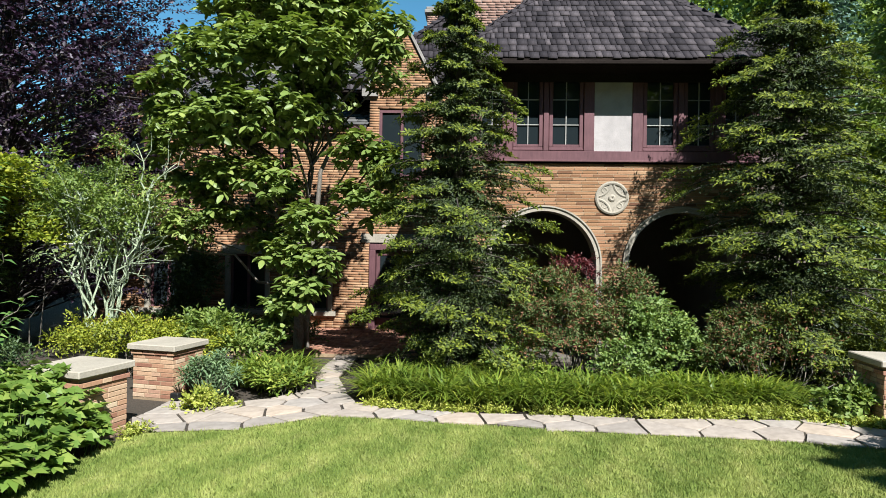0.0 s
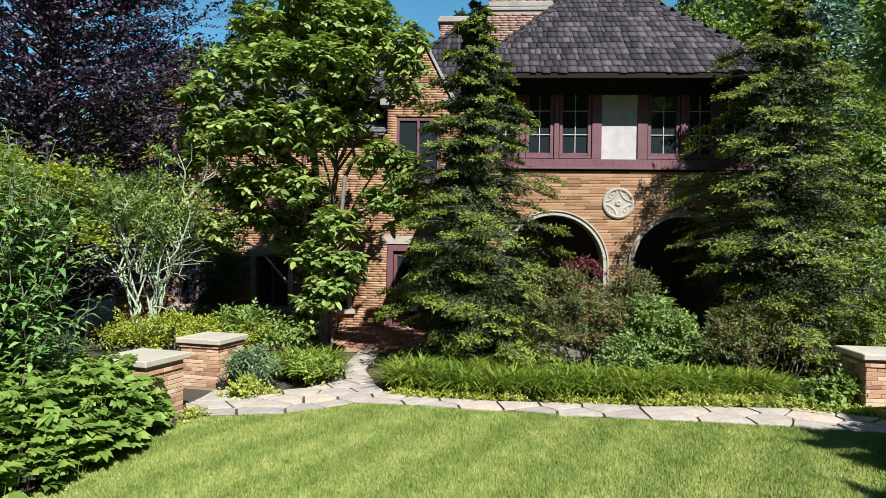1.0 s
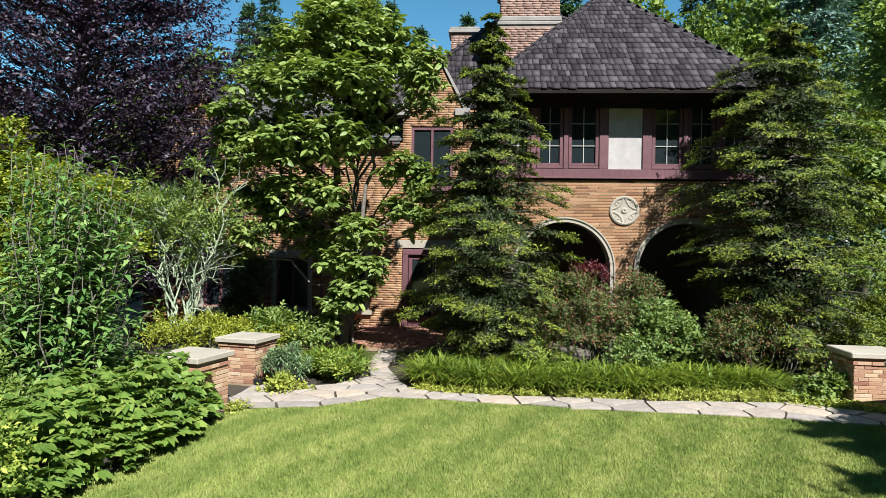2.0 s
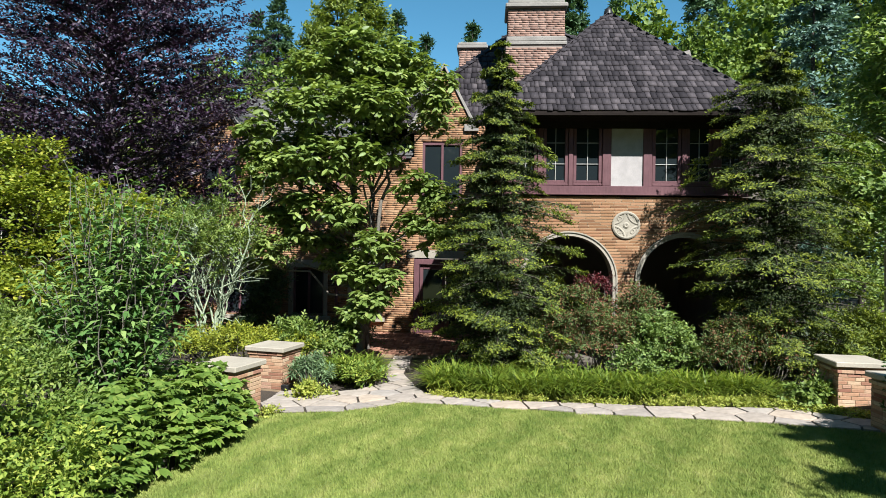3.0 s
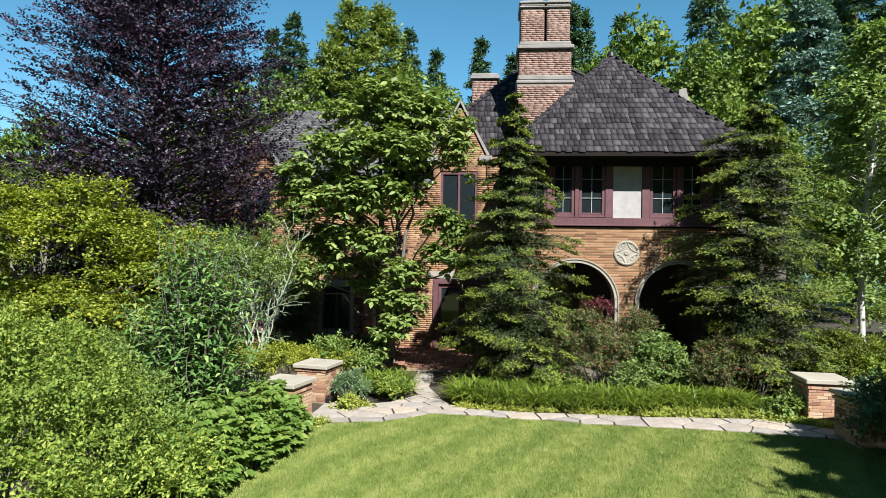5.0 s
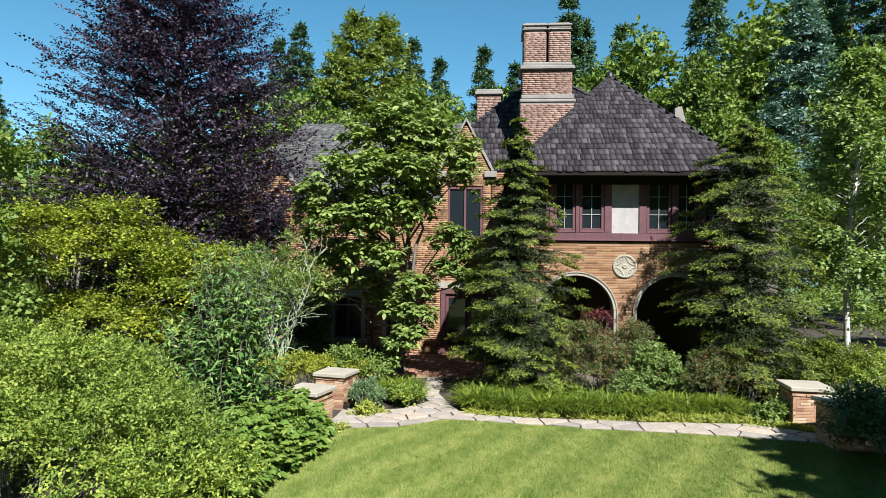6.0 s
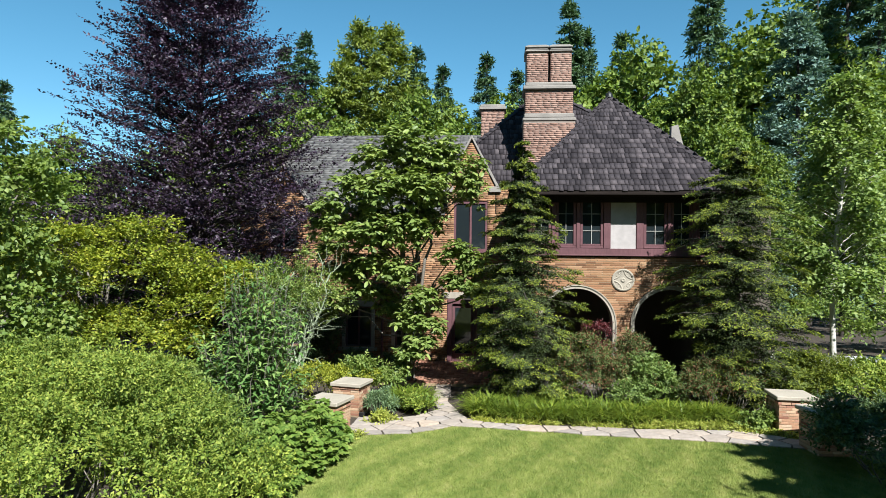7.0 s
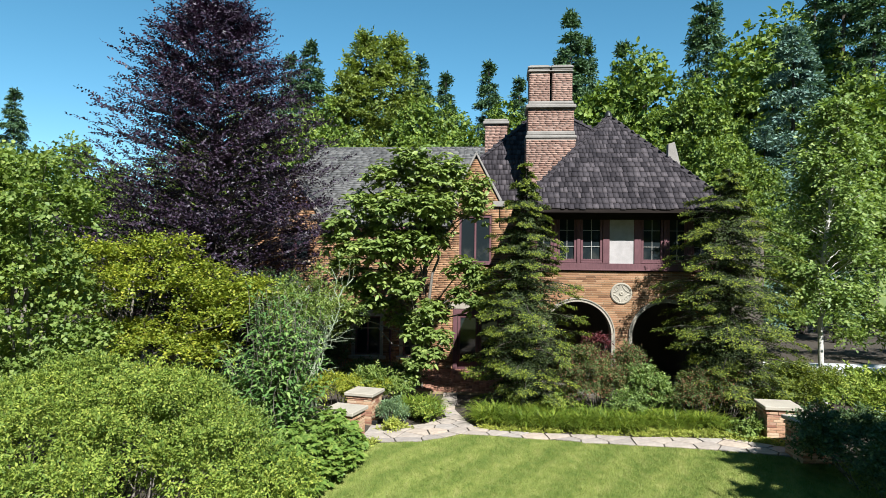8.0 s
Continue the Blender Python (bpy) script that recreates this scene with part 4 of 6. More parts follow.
for x0, x1 in ((CX0 + 0.09, 1.465), (1.535, CX1 - 0.13)):
    fl = part("flue", prism([(x0 + 0.07, 15.05), (x1 - 0.07, 15.05), (x1, 15.12), (x1, 16.08), (x1 - 0.07, 16.15), (x0 + 0.07, 16.15), (x0, 16.08), (x0, 15.12)], 0, 1.07), M_CMORTAR, chimney, "", Matrix(((1, 0, 0, 0), (0, 0, 1, 0), (0, 1, 0, 9.86), (0, 0, 0, 1))))
    tagged(part("flue_bricks", arrays("flue_bricks", *joined([(v[:, [0, 2, 1]] - (0, 9.86, 0), f) for v, f in shaft(x0 + 0.012, x1 - 0.012, 15.045, 16.13, 9.88, 10.93, rng)])), M_CHIM, fl), kind="stuff")
    part("flue_cap", solid("flue_cap", (x0 - 0.05, x1 + 0.03, 14.99, 16.2, 10.93, 10.99), (x0 - 0.01, x1 + 0.0, 15.03, 16.16, 10.991, 11.07), (x0 - 0.05, x1 + 0.03, 14.99, 16.2, 11.071, 11.15), (x0 + 0.03, x1 - 0.03, 15.07, 16.12, 11.151, 11.2), bevel=0.025), M_GREYSTONE, chimney, "moulded stone flue cap")
rear_chimney = thing("chimney", "smaller brick chimney behind the roof ridge", "chimney", pose(0, 0, 0))
part("core", solid("core", (-1.006, -0.014, 20.594, 21.406, 7.5, 10.2), bevel=0), M_CMORTAR, rear_chimney)
tagged(part("shaft_bricks", arrays("shaft_bricks", *joined(shaft(-1.012, -0.008, 20.588, 21.412, 8.0, 10.2, rng))), M_CHIM, rear_chimney), kind="stuff")
part("cap", solid("cap", (-1.1, 0.08, 20.5, 21.5, 10.2, 10.33), (-1.05, 0.03, 20.55, 21.45, 10.331, 10.43), bevel=0.02), M_GREYSTONE, rear_chimney)
single("roof_vent", prism([(5.62, 7.4), (6.1, 7.4), (5.86, 8.36), (5.64, 8.3)], 15.0, 15.25, 0.01), M_GREYSTONE, "leaning weathered board slab above the roof slope", "roof vent")

# ---- brick piers ----
PIER_RNG = np.random.default_rng(31)
PIER_BRICKS = {}


def pier(x, y, turn, size, top, label):
    p = thing("brick_pier", label, "pier", pose(x, y, 0, 0, 0, turn), "garden piers")
    r = size / 2 - 0.06
    body = part("core", solid("core", (-r + 0.006, r - 0.006, -r + 0.006, r - 0.006, -0.05, top - 0.09), bevel=0), M_MORTAR, p)
    rng = PIER_RNG
    k = 0
    H = 0.061
    while (k + 1) * H <= top - 0.085:
        a = k * H
        out = 0.022 if (k + 2) * H > top - 0.085 else 0.0
        for side in range(4):
            s = -r - out + (0.06 if (k + side) % 2 else 0)
            while s < r - 0.03:
                ln = float(rng.choice([0.14, 0.2, 0.2, 0.26]))
                if r + out - s - ln < 0.1:
                    ln = round(r + out - s, 3)
                if ln not in PIER_BRICKS:
                    bm = solid("brick", (0.004, ln - 0.004, 0, 0.07, 0.004, H - 0.005), bevel=0.004)
                    me = bpy.data.meshes.new("brick")
                    bm.to_mesh(me)
                    bm.free()
                    PIER_BRICKS[ln] = me
                part("brick", PIER_BRICKS[ln], M_PIER, body, "", pose(0, 0, 0, 0, 0, 90 * side) @ pose(s, -r - out + rng.uniform(-0.003, 0.003), a))
                s += ln
        k += 1
    c = size / 2
    part("cap", solid("cap", (-c, c, -c, c, top - 0.085, top), bevel=0.012), M_CAP, p, "smooth pale stone cap")
    return p


pier_a = pier(-3.72, 8.02, -12, 0.79, 0.76, "pinkish brick pier with a square stone cap beside the path")
pier_b = pier(-3.73, 5.95, -14, 0.8, 0.81, "brick pier with a stone cap half covered by leaves")
pier_c = pier(6.27, 7.5, -4, 0.84, 0.86, "sunlit brick pier with a square stone cap at the path's end")
pier_d = pier(6.35, 6.1, 4, 0.84, 0.85, "brick pier with a stone cap, in tree shade")
lamp = thing("path_light", "small black metal path light at the pier's foot", "path light", pose(-3.34, 7.46, 0.0, 0, 0, -12))
part("base", solid("base", (-0.035, 0.035, -0.03, 0.03, -0.03, 0.05), bevel=0.004), M_LEAD, lamp)
part("head", solid("head", (-0.065, 0.065, -0.045, 0.045, 0.05, 0.14), bevel=0.012), M_LEAD, lamp)

# ---- trees against the house ----
def tree_of(name, label, category, at, wood, wood_mat, foliage, leaf_mat, group="", crown="crown", trunk="trunk"):
    t = thing(name, label, category, at, group)
    if isinstance(wood, list):
        part(trunk, arrays(trunk, *wood[0]), wood_mat, t)
        for w in wood[1:]:
            part("limb", arrays("limb", *w), wood_mat, t)
    else:
        part(trunk, arrays(trunk, *wood), wood_mat, t)
    c = part(crown, arrays(crown, *foliage), leaf_mat, t)
    return t, c


rng = np.random.default_rng(101)
# magnolia: lumps of foliage at the limb ends (x, y, z, radius), from its foot
MAGNOLIA = [(0.0, 0, 7.0, .62), (-0.8, 0, 6.5, .62), (0.8, 0, 6.65, .7), (1.6, .2, 6.2, .62), (1.8, .3, 5.75, .42), (-1.5, 0, 5.7, .6), (-2.1, -.2, 5.1, .45), (-.6, -.5, 5.5, .72),
            (.4, -.5, 5.6, .72), (-1.7, -.3, 4.3, .55), (-.8, -.6, 4.4, .62), (.1, -.6, 4.5, .55), (-2.2, 0, 3.9, .34), (-1.1, -.2, 3.5, .42), (-.2, -.4, 3.4, .42), (1.5, -.5, 3.85, .42),
            (2.0, -.4, 3.6, .38), (1.9, -.4, 2.85, .42), (1.4, -.4, 3.1, .3), (.6, -.3, 2.6, .45), (.2, -.5, 1.95, .38), (.8, -.5, 1.85, .36), (.2, -.5, 1.1, .32), (.0, -.4, .75, .25), (-1.9, .1, 2.5, .42), (-2.3, .2, 2.2, .3), (-1.2, .2, 2.7, .35), (-1.6, .6, 3.2, .5), (-.9, .8, 2.6, .5), (-.3, .7, 2.2, .45), (.3, .5, 4.9, .6), (-1.2, .6, 5.0, .6), (-2.4, .3, 4.6, .4), (.1, .3, 6.2, .6), (-2.0, .4, 3.3, .45), (.5, -.6, 1.4, .36)]
# the crown is as deep as it is wide: the same tiers again, further back
MAGNOLIA += [(x * 0.9 + 0.15 * math.sin(7 * z), y + back, z - 0.15 * back, r * 1.05) for back in (1.3,) for x, y, z, r in MAGNOLIA[:36:2] if z > 3.2]
foot = np.array([0.0, 1.5, 0.0])
stems = []
for hx, hy, hz, r0 in ((-0.15, 0.9, 6.4, 0.1), (0.75, 0.8, 5.6, 0.075), (-0.9, 0.8, 4.4, 0.06)):
    stems.append(tube(bend(foot + rng.normal(0, 0.08, 3) * (1, 1, 0), (hx, hy, hz), 0.0, rng, 9, 0.012), np.linspace(r0, 0.025, 9), 7))
spots, outs = [], []
for x, y, z, r in MAGNOLIA:
    sx = np.interp(z * 0.75, [0, 6.4], [0, 0.3]) * (1 if x > 0 else -1)
    stems.append(tube(bend((sx, 1.2, max(z * 0.72 - 0.2, 0.3)), (x, y, z), 0.08, rng, 5, 0.05), np.linspace(0.035, 0.012, 5), 5))
    r *= 0.97
    n = int((60 if y < 1 else 28) * r ** 2 / 0.25) + 10
    d = ball(rng, n)
    d[:, 2] = np.where(rng.random(n) < 0.6, np.abs(d[:, 2]), d[:, 2])
    q = rng.uniform(0.35, 1.15, n)[:, None]
    spots.append(np.array([x, y, z]) + d * q * np.array([r * 1.12, r, r * 0.85]))
    outs.append(d)
spots, outs = np.concatenate(spots), np.concatenate(outs)
K = 8
P = np.repeat(spots, K, 0)
O = np.repeat(outs, K, 0)
n = len(P)
az = np.tile(np.arange(K) * 2.4, len(spots)) + np.repeat(rng.random(len(spots)) * 6.28, K)
ring = np.column_stack([np.cos(az), np.sin(az), rng.uniform(-0.65, 0.2, n)])
D = ring + 0.3 * O + rng.normal(0, 0.18, (n, 3))
N = np.array([0, 0, 0.8]) + 0.6 * O + 0.35 * ring + rng.normal(0, 0.25, (n, 3))
sz = rng.uniform(0.7, 1.25, n)
P = P + rng.normal(0, 0.025, (n, 3))
near = np.argsort(P[:, 1])[:1800][::6][:300]
rest = np.setdiff1d(np.arange(n), near)
front, inner = rest[P[rest, 1] < 0.0], rest[P[rest, 1] >= 0.0]
MAG_AT = pose(-2.82, 10.5, 0)
magnolia, mag_crown = tree_of("magnolia_tree", "magnolia with large glossy green leaves on several slender stems", "tree", MAG_AT, stems, M_BARK, joined([oval_leaves(P[front], D[front], N[front], 0.195 * sz[front], 0.09 * sz[front]), leaves(P[inner], D[inner], N[inner], 0.19 * sz[inner], 0.095 * sz[inner], 0.16, 0.18, True)]), L_MAGNOLIA)
one_leaf = arrays("leaf", *oval_leaves(np.zeros((1, 3)), np.array([[0, 1.0, 0]]), np.array([[0, 0, 1.0]]), 0.2, 0.095))
one_leaf.shade_smooth()
mag_crown.data.shade_smooth()
for i in near:
    d = Vector(D[i]).normalized()
    s = d.cross(Vector(N[i])).normalized()
    u = s.cross(d)
    m = Matrix(((s.x, d.x, u.x, P[i][0]), (s.y, d.y, u.y, P[i][1]), (s.z, d.z, u.z, P[i][2]), (0, 0, 0, 1)))
    part("leaf", one_leaf, L_MAGNOLIA, mag_crown, "", m @ Matrix.Scale(float(sz[i]), 4))

# the two dark conifers before the bay
def house_conifer(label, at, height, outline, tiers, per_tier, rng, lean):
    old, fresh, wood = layered_conifer(rng, height, outline, tiers, per_tier, 0.058, 0.019, 10, 14)
    fill, _, _ = layered_conifer(rng, height * 0.95, [(h, r * 0.62) for h, r in outline], tiers, per_tier, 0.09, 0.036, 6, 7)
    t, crown = tree_of("conifer", label, "conifer", at, [tube([(0, 0, -0.05), (lean, 0, height * 0.3), (0, 0.03, height * 0.7), (0, 0, height * 0.99)], [0.12, 0.1, 0.055, 0.01], 7), *wood], M_DARKBARK, joined([old, fill]), L_CONIFER, "conifers before the house")
    part("new_growth", arrays("new_growth", *fresh), L_TIP, t, "yellow-green new growth at the bough ends")
    return t


rng = np.random.default_rng(111)
house_conifer("dark green drooping conifer standing close before the arches", pose(0.42, 9.55, 0), 6.65, [(0.15, 1.2), (0.8, 1.42), (1.8, 1.45), (3.2, 1.25), (4.6, 0.9), (5.7, 0.55), (6.65, 0.1)], 29, 9, rng, 0.02)
house_conifer("broad dark green conifer with layered boughs beside the arches", pose(5.8, 9.45, 0, 0, 0, 40), 6.6, [(0.2, 1.0), (0.9, 1.3), (2.2, 1.6), (3.6, 1.58), (4.8, 1.25), (5.8, 0.78), (6.6, 0.15)], 29, 11, rng, 0.03)

# copper beech
rng = np.random.default_rng(121)
lv, wd = broad_crown(rng, [(0.9, 4.2), (3.0, 5.0), (5.2, 5.2), (7.0, 4.6), (9.0, 3.6), (10.6, 2.8), (11.8, 2.0), (12.6, 1.1), (12.9, 0.5)], 800, 0.34, 0.7, 14, 0.1, 0.066, lambda z: (0.08 * math.sin(z), 0), 0.28, 0.12, 0.3)
tree_of("copper_beech_tree", "tall copper beech with dark purple leaves at the house's end", "tree", pose(-10.2, 13.2, 0), [tube([(0, 0, -0.1), (0.05, 0, 3), (-0.05, 0, 7), (0.1, 0, 12.6)], [0.28, 0.22, 0.13, 0.02], 8), joined(wd)], M_DARKBARK, lv, L_BEECH)

# golden vine maple, green maple, slender birch
rng = np.random.default_rng(131)


def small_tree(name, label, category, at, big, n_sub, r_sub, flat, n_leaf, L, W, leaf, bark, stems_n, r0, rng, group="", foot=(0, 0, 0), **kw):
    subs = sublumps(rng, big, n_sub, r_sub, flat)
    wood = []
    for s in subs[rng.choice(len(subs), min(stems_n, len(subs)), replace=False)]:
        base = np.array(foot, float) + np.append(rng.normal(0, 0.06, 2), -0.05)
        wood.append(tube(bend(base, s[:3], 0.12 * s[2], rng, 7, 0.03), np.linspace(r0, 0.008, 7), 5))
    return tree_of(name, label, category, at, wood, bark, lump_leaves(rng, subs, n_leaf, L, W, **kw), leaf, group, trunk="stem")


small_tree("vine_maple", "golden-green vine maple spreading in layered fans of leaves", "tree", pose(-10.6, 9.0, 0) @ Matrix.Diagonal((1.22, 1.1, 1.0, 1)),
           [(0, 0, 3.0, 2.9, 1.8, 1.4), (-2.4, 0, 2.6, 1.9, 1.4, 1.1), (2.3, 0, 2.5, 1.4, 1.3, 0.9), (-0.4, -0.6, 1.4, 3.4, 1.6, 1.0), (-1.0, 0, 4.1, 1.5, 1.1, 0.5), (0.7, 0, 4.3, 1.0, 0.9, 0.45), (3.0, 0, 3.2, 0.8, 0.8, 0.4), (-3.2, -0.5, 1.3, 1.4, 1.2, 0.8)],
           760, 0.25, 0.28, 72000, 0.074, 0.056, L_GOLD, M_BARK, 26, 0.05, rng, shell=0.95, up=1.2, top=0.1, hang=0.1, reach=5.0, form=0.25)
small_tree("field_maple", "bright green maple at the garden's edge", "tree", pose(-10.7, 4.6, 0),
           [(0, 0, 3.2, 1.7, 1.6, 1.8), (0.2, 0, 5.2, 1.3, 1.3, 1.4), (0.8, 0, 2.0, 1.2, 1.2, 1.0), (-1.0, 0, 4.6, 1.2, 1.2, 1.6)],
           170, 0.42, 0.5, 22000, 0.11, 0.09, L_MAPLE, M_BARK, 14, 0.06, rng, shell=0.85, up=0.9, top=0.2)
birch, wd = broad_crown(rng, [(3.2, 1.0), (4.0, 1.5), (5.2, 1.6), (6.4, 1.3), (7.6, 0.9), (8.8, 0.3)], 150, 0.5, 0.5, 11, 0.125, 0.08, lambda z: (0.06 * z - 0.1, 0), -0.35, 0.7, 0.15, 1.9)
wood = [tube([(0.12, 0, -0.05), (0, 0, 1.4), (-0.05, 0, 3.5), (0.25, 0, 6), (0.5, 0, 8.8)], [0.085, 0.075, 0.06, 0.04, 0.01], 7), *wd]
tree_of("birch_tree", "slender pale-barked birch with hanging light green leaves", "tree", pose(8.72, 10.6, 0), joined(wood), M_PALEBARK, birch, L_BIRCH)
# the large tree beside the camera's way whose shade lies on the lawn
shade_big = [(0, 0, 7.7, 2.4, 2.4, 1.5), (1.6, -1.6, 7.9, 2.2, 2.2, 1.6), (2.2, 0.8, 7.5, 2.0, 1.8, 1.5), (0.6, -3.0, 7.7, 2.2, 2.2, 1.6), (0.8, 0, 9.1, 1.6, 1.6, 0.9), (3.6, 0, 7.5, 2, 2, 1.6), (-0.3, -3.2, 7.6, 2.0, 2.0, 1.5), (0.0, -1.4, 7.6, 2.0, 1.8, 1.5), (-0.6, -5.0, 7.5, 2.0, 1.9, 1.4)]
subs = sublumps(rng, shade_big, 230, 0.7, 0.6)
wood = [tube([(0.6, 0, -0.1), (0.7, 0, 4), (0.8, 0, 9.2)], [0.2, 0.17, 0.04], 8)]
for s in subs[::4]:
    wood.append(tube(bend((0.7, 0, max(s[2] - 2, 1.8)), s[:3], 0.3, rng, 5, 0.04), np.linspace(0.05, 0.015, 5), 5))
tree_of("shade_tree", "large leafy tree that shades the lawn's corner", "tree", pose(10.3, -4.1, 0), joined(wood), M_BARK, lump_leaves(rng, subs, 30000, 0.46, 0.34, 0.9, 0.8, 0.2, reach=2.0), L_MAPLE)

# ---- shrubs and beds ----
def shrub(name, label, at, big, n_sub, r_sub, flat, n_leaf, L, W, leaf, rng, bark=None, stems_n=14, r0=0.015, category="shrub", group="", **kw):
    subs = sublumps(rng, big, n_sub, r_sub, flat) if n_sub else np.array(big, float)
    t = thing(name, label, category, at, group)
    ends = subs[rng.choice(len(subs), min(stems_n, len(subs)), replace=False)]
    cx = np.mean(np.asarray(big)[:, :2], 0)
    wood = []
    for e in ends:
        b = np.append(cx * 0.4 + e[:2] * 0.6 + rng.normal(0, 0.05, 2), -0.05)
        wood.append(tube(bend(b, e[:3], 0.05, rng, 5, 0.05), np.linspace(r0, 0.004, 5), 4))
    for w in wood:
        part("stem", arrays("stem", *w), bark or M_BARK, t)
    part("foliage", arrays("foliage", *lump_leaves(rng, subs, n_leaf, L, W, **kw)), leaf, t)
    return t


rng = np.random.default_rng(141)
# the broad foreground mass
shrub("spreading_shrub", "wide light green shrub with small pointed leaves", pose(-5.6, 1.4, 0),
      [(0, 0, 1.2, 1.6, 1.3, 1.0), (-1.9, -0.2, 1.1, 1.5, 1.3, 1.0), (-3.6, 0.2, 1.1, 1.5, 1.4, 1.0), (-0.6, 1.2, 1.3, 1.4, 1.0, 1.0), (1.2, 0.4, 0.75, 1.0, 1.0, 0.72), (-2.4, 1.4, 1.35, 1.5, 1.0, 0.95), (0.5, -1.2, 0.9, 1.4, 1.1, 0.8), (-1.8, -1.8, 0.9, 1.6, 1.1, 0.8), (-4.8, -1.0, 1.0, 1.6, 1.4, 0.9), (1.7, 0.3, 0.35, 0.8, 0.9, 0.35), (1.5, -0.8, 0.35, 0.8, 0.8, 0.35), (1.0, -1.9, 0.4, 0.9, 0.8, 0.4)],
      430, 0.27, 0.75, 122000, 0.056, 0.03, L_HEDGE, rng, stems_n=60, shell=0.5, up=0.55, hang=0.1)
shrub("spreading_shrub", "mid-green shrub mass beside the broad-leaved bed", pose(-6.6, 4.0, 0),
      [(0, 0, 0.9, 1.3, 1.2, 0.85), (-1.6, -0.3, 1.1, 1.4, 1.2, 0.95), (1.3, -0.6, 0.75, 0.9, 1.0, 0.65), (-3.0, 0.2, 1.2, 1.3, 1.3, 1.0), (0.6, 1.2, 0.8, 1.2, 0.9, 0.75)],
      200, 0.3, 0.7, 42000, 0.075, 0.032, L_MAPLE, rng, stems_n=24, shell=0.8, up=0.6)
# buddleia: upright leafy shoots
t = thing("buddleia", "tall blue-green buddleia with long narrow leaves on upright shoots", "shrub", pose(-5.0, 4.9, 0), "")
wood, lv = [], []
for i in range(125):
    a, q = rng.random() * 6.28, rng.random() ** 0.6
    tip = np.array([1.3 * q * math.cos(a), 1.0 * q * math.sin(a), 3.45 - 1.5 * q ** 2 + rng.normal(0, 0.22)])
    if i % 4 == 0:
        tip[2] *= 0.65
    line = bend((tip[0] * 0.25, tip[1] * 0.25, -0.05), tip, 0.2, rng, 12, 0.015)
    wood.append(tube(line, np.linspace(0.014, 0.004, 12), 4))
    s = np.linspace(0.3, 1, 32)
    pts = np.column_stack([np.interp(s, np.linspace(0, 1, 12), line[:, k]) for k in range(3)])
    az = np.arange(32) * 1.57 + rng.random() * 6 + rng.normal(0, 0.3, 32)
    D = np.column_stack([np.cos(az), np.sin(az), rng.uniform(-0.35, 0.5, 32)])
    N = np.column_stack([-0.4 * np.cos(az), -0.4 * np.sin(az), np.ones(32)]) + rng.normal(0, 0.2, (32, 3))
    k = rng.uniform(0.7, 1.2, 32) * np.linspace(1.15, 0.7, 32)
    lv.append(leaves(pts, D, N, 0.23 * k, 0.072 * k, 0.18, 0.25, True))
for w in wood:
    part("stem", arrays("stem", *w), M_BARK, t)
part("foliage", arrays("foliage", *joined(lv)), L_BLUEGREEN, t)

# broad-leaved perennials along the lawn
t = thing("broad_leaved_bed", "bed of large lobed bright green leaves spilling over the lawn's edge", "perennials", pose(-3.95, 4.4, 0), kind="stuff")
lv, wood = [], []
count = 1500
y = rng.uniform(-2.4, 1.55, count)
front = np.interp(y, [-2.4, -1.5, 0.1, 1.2, 1.55], [0.5, 0.62, 0.9, 0.75, 0.45])
x = front - rng.random(count) ** 1.2 * 1.5
low = np.where(rng.random(count) < 0.3, rng.uniform(0.2, 0.8, count), 1.0)
hgt = low * 0.66 * np.clip((front - x + 0.1) / 0.55, 0.12, 1) ** 0.6 * rng.uniform(0.6, 1.25, count) + 0.04
for i in range(count):
    c = np.array([x[i], y[i], hgt[i]])
    az0 = rng.normal(-0.5, 2.0)
    tilt = rng.uniform(-0.4, 0.35)
    up = np.array([0.45 * math.cos(az0), 0.45 * math.sin(az0), 1]) + rng.normal(0, 0.25, 3)
    size = rng.uniform(0.1, 0.2)
    az = az0 + np.array([-1.15, -0.55, 0.0, 0.55, 1.15])
    D = np.column_stack([np.cos(az), np.sin(az), np.full(5, tilt)])
    lv.append(leaves(np.repeat(c[None], 5, 0), D, np.repeat(up[None], 5, 0), size * np.array([0.7, 0.9, 1.05, 0.9, 0.7]), size * 0.52, 0.1, 0.15, True))
    if i % 3 == 0:
        wood.append(tube([(x[i] - 0.05, y[i], 0), tuple(c)], [0.005, 0.003], 3))
part("stems", arrays("stems", *joined(wood)), L_ANEMONE, t)
part("foliage", arrays("foliage", *joined(lv)), L_ANEMONE, t)

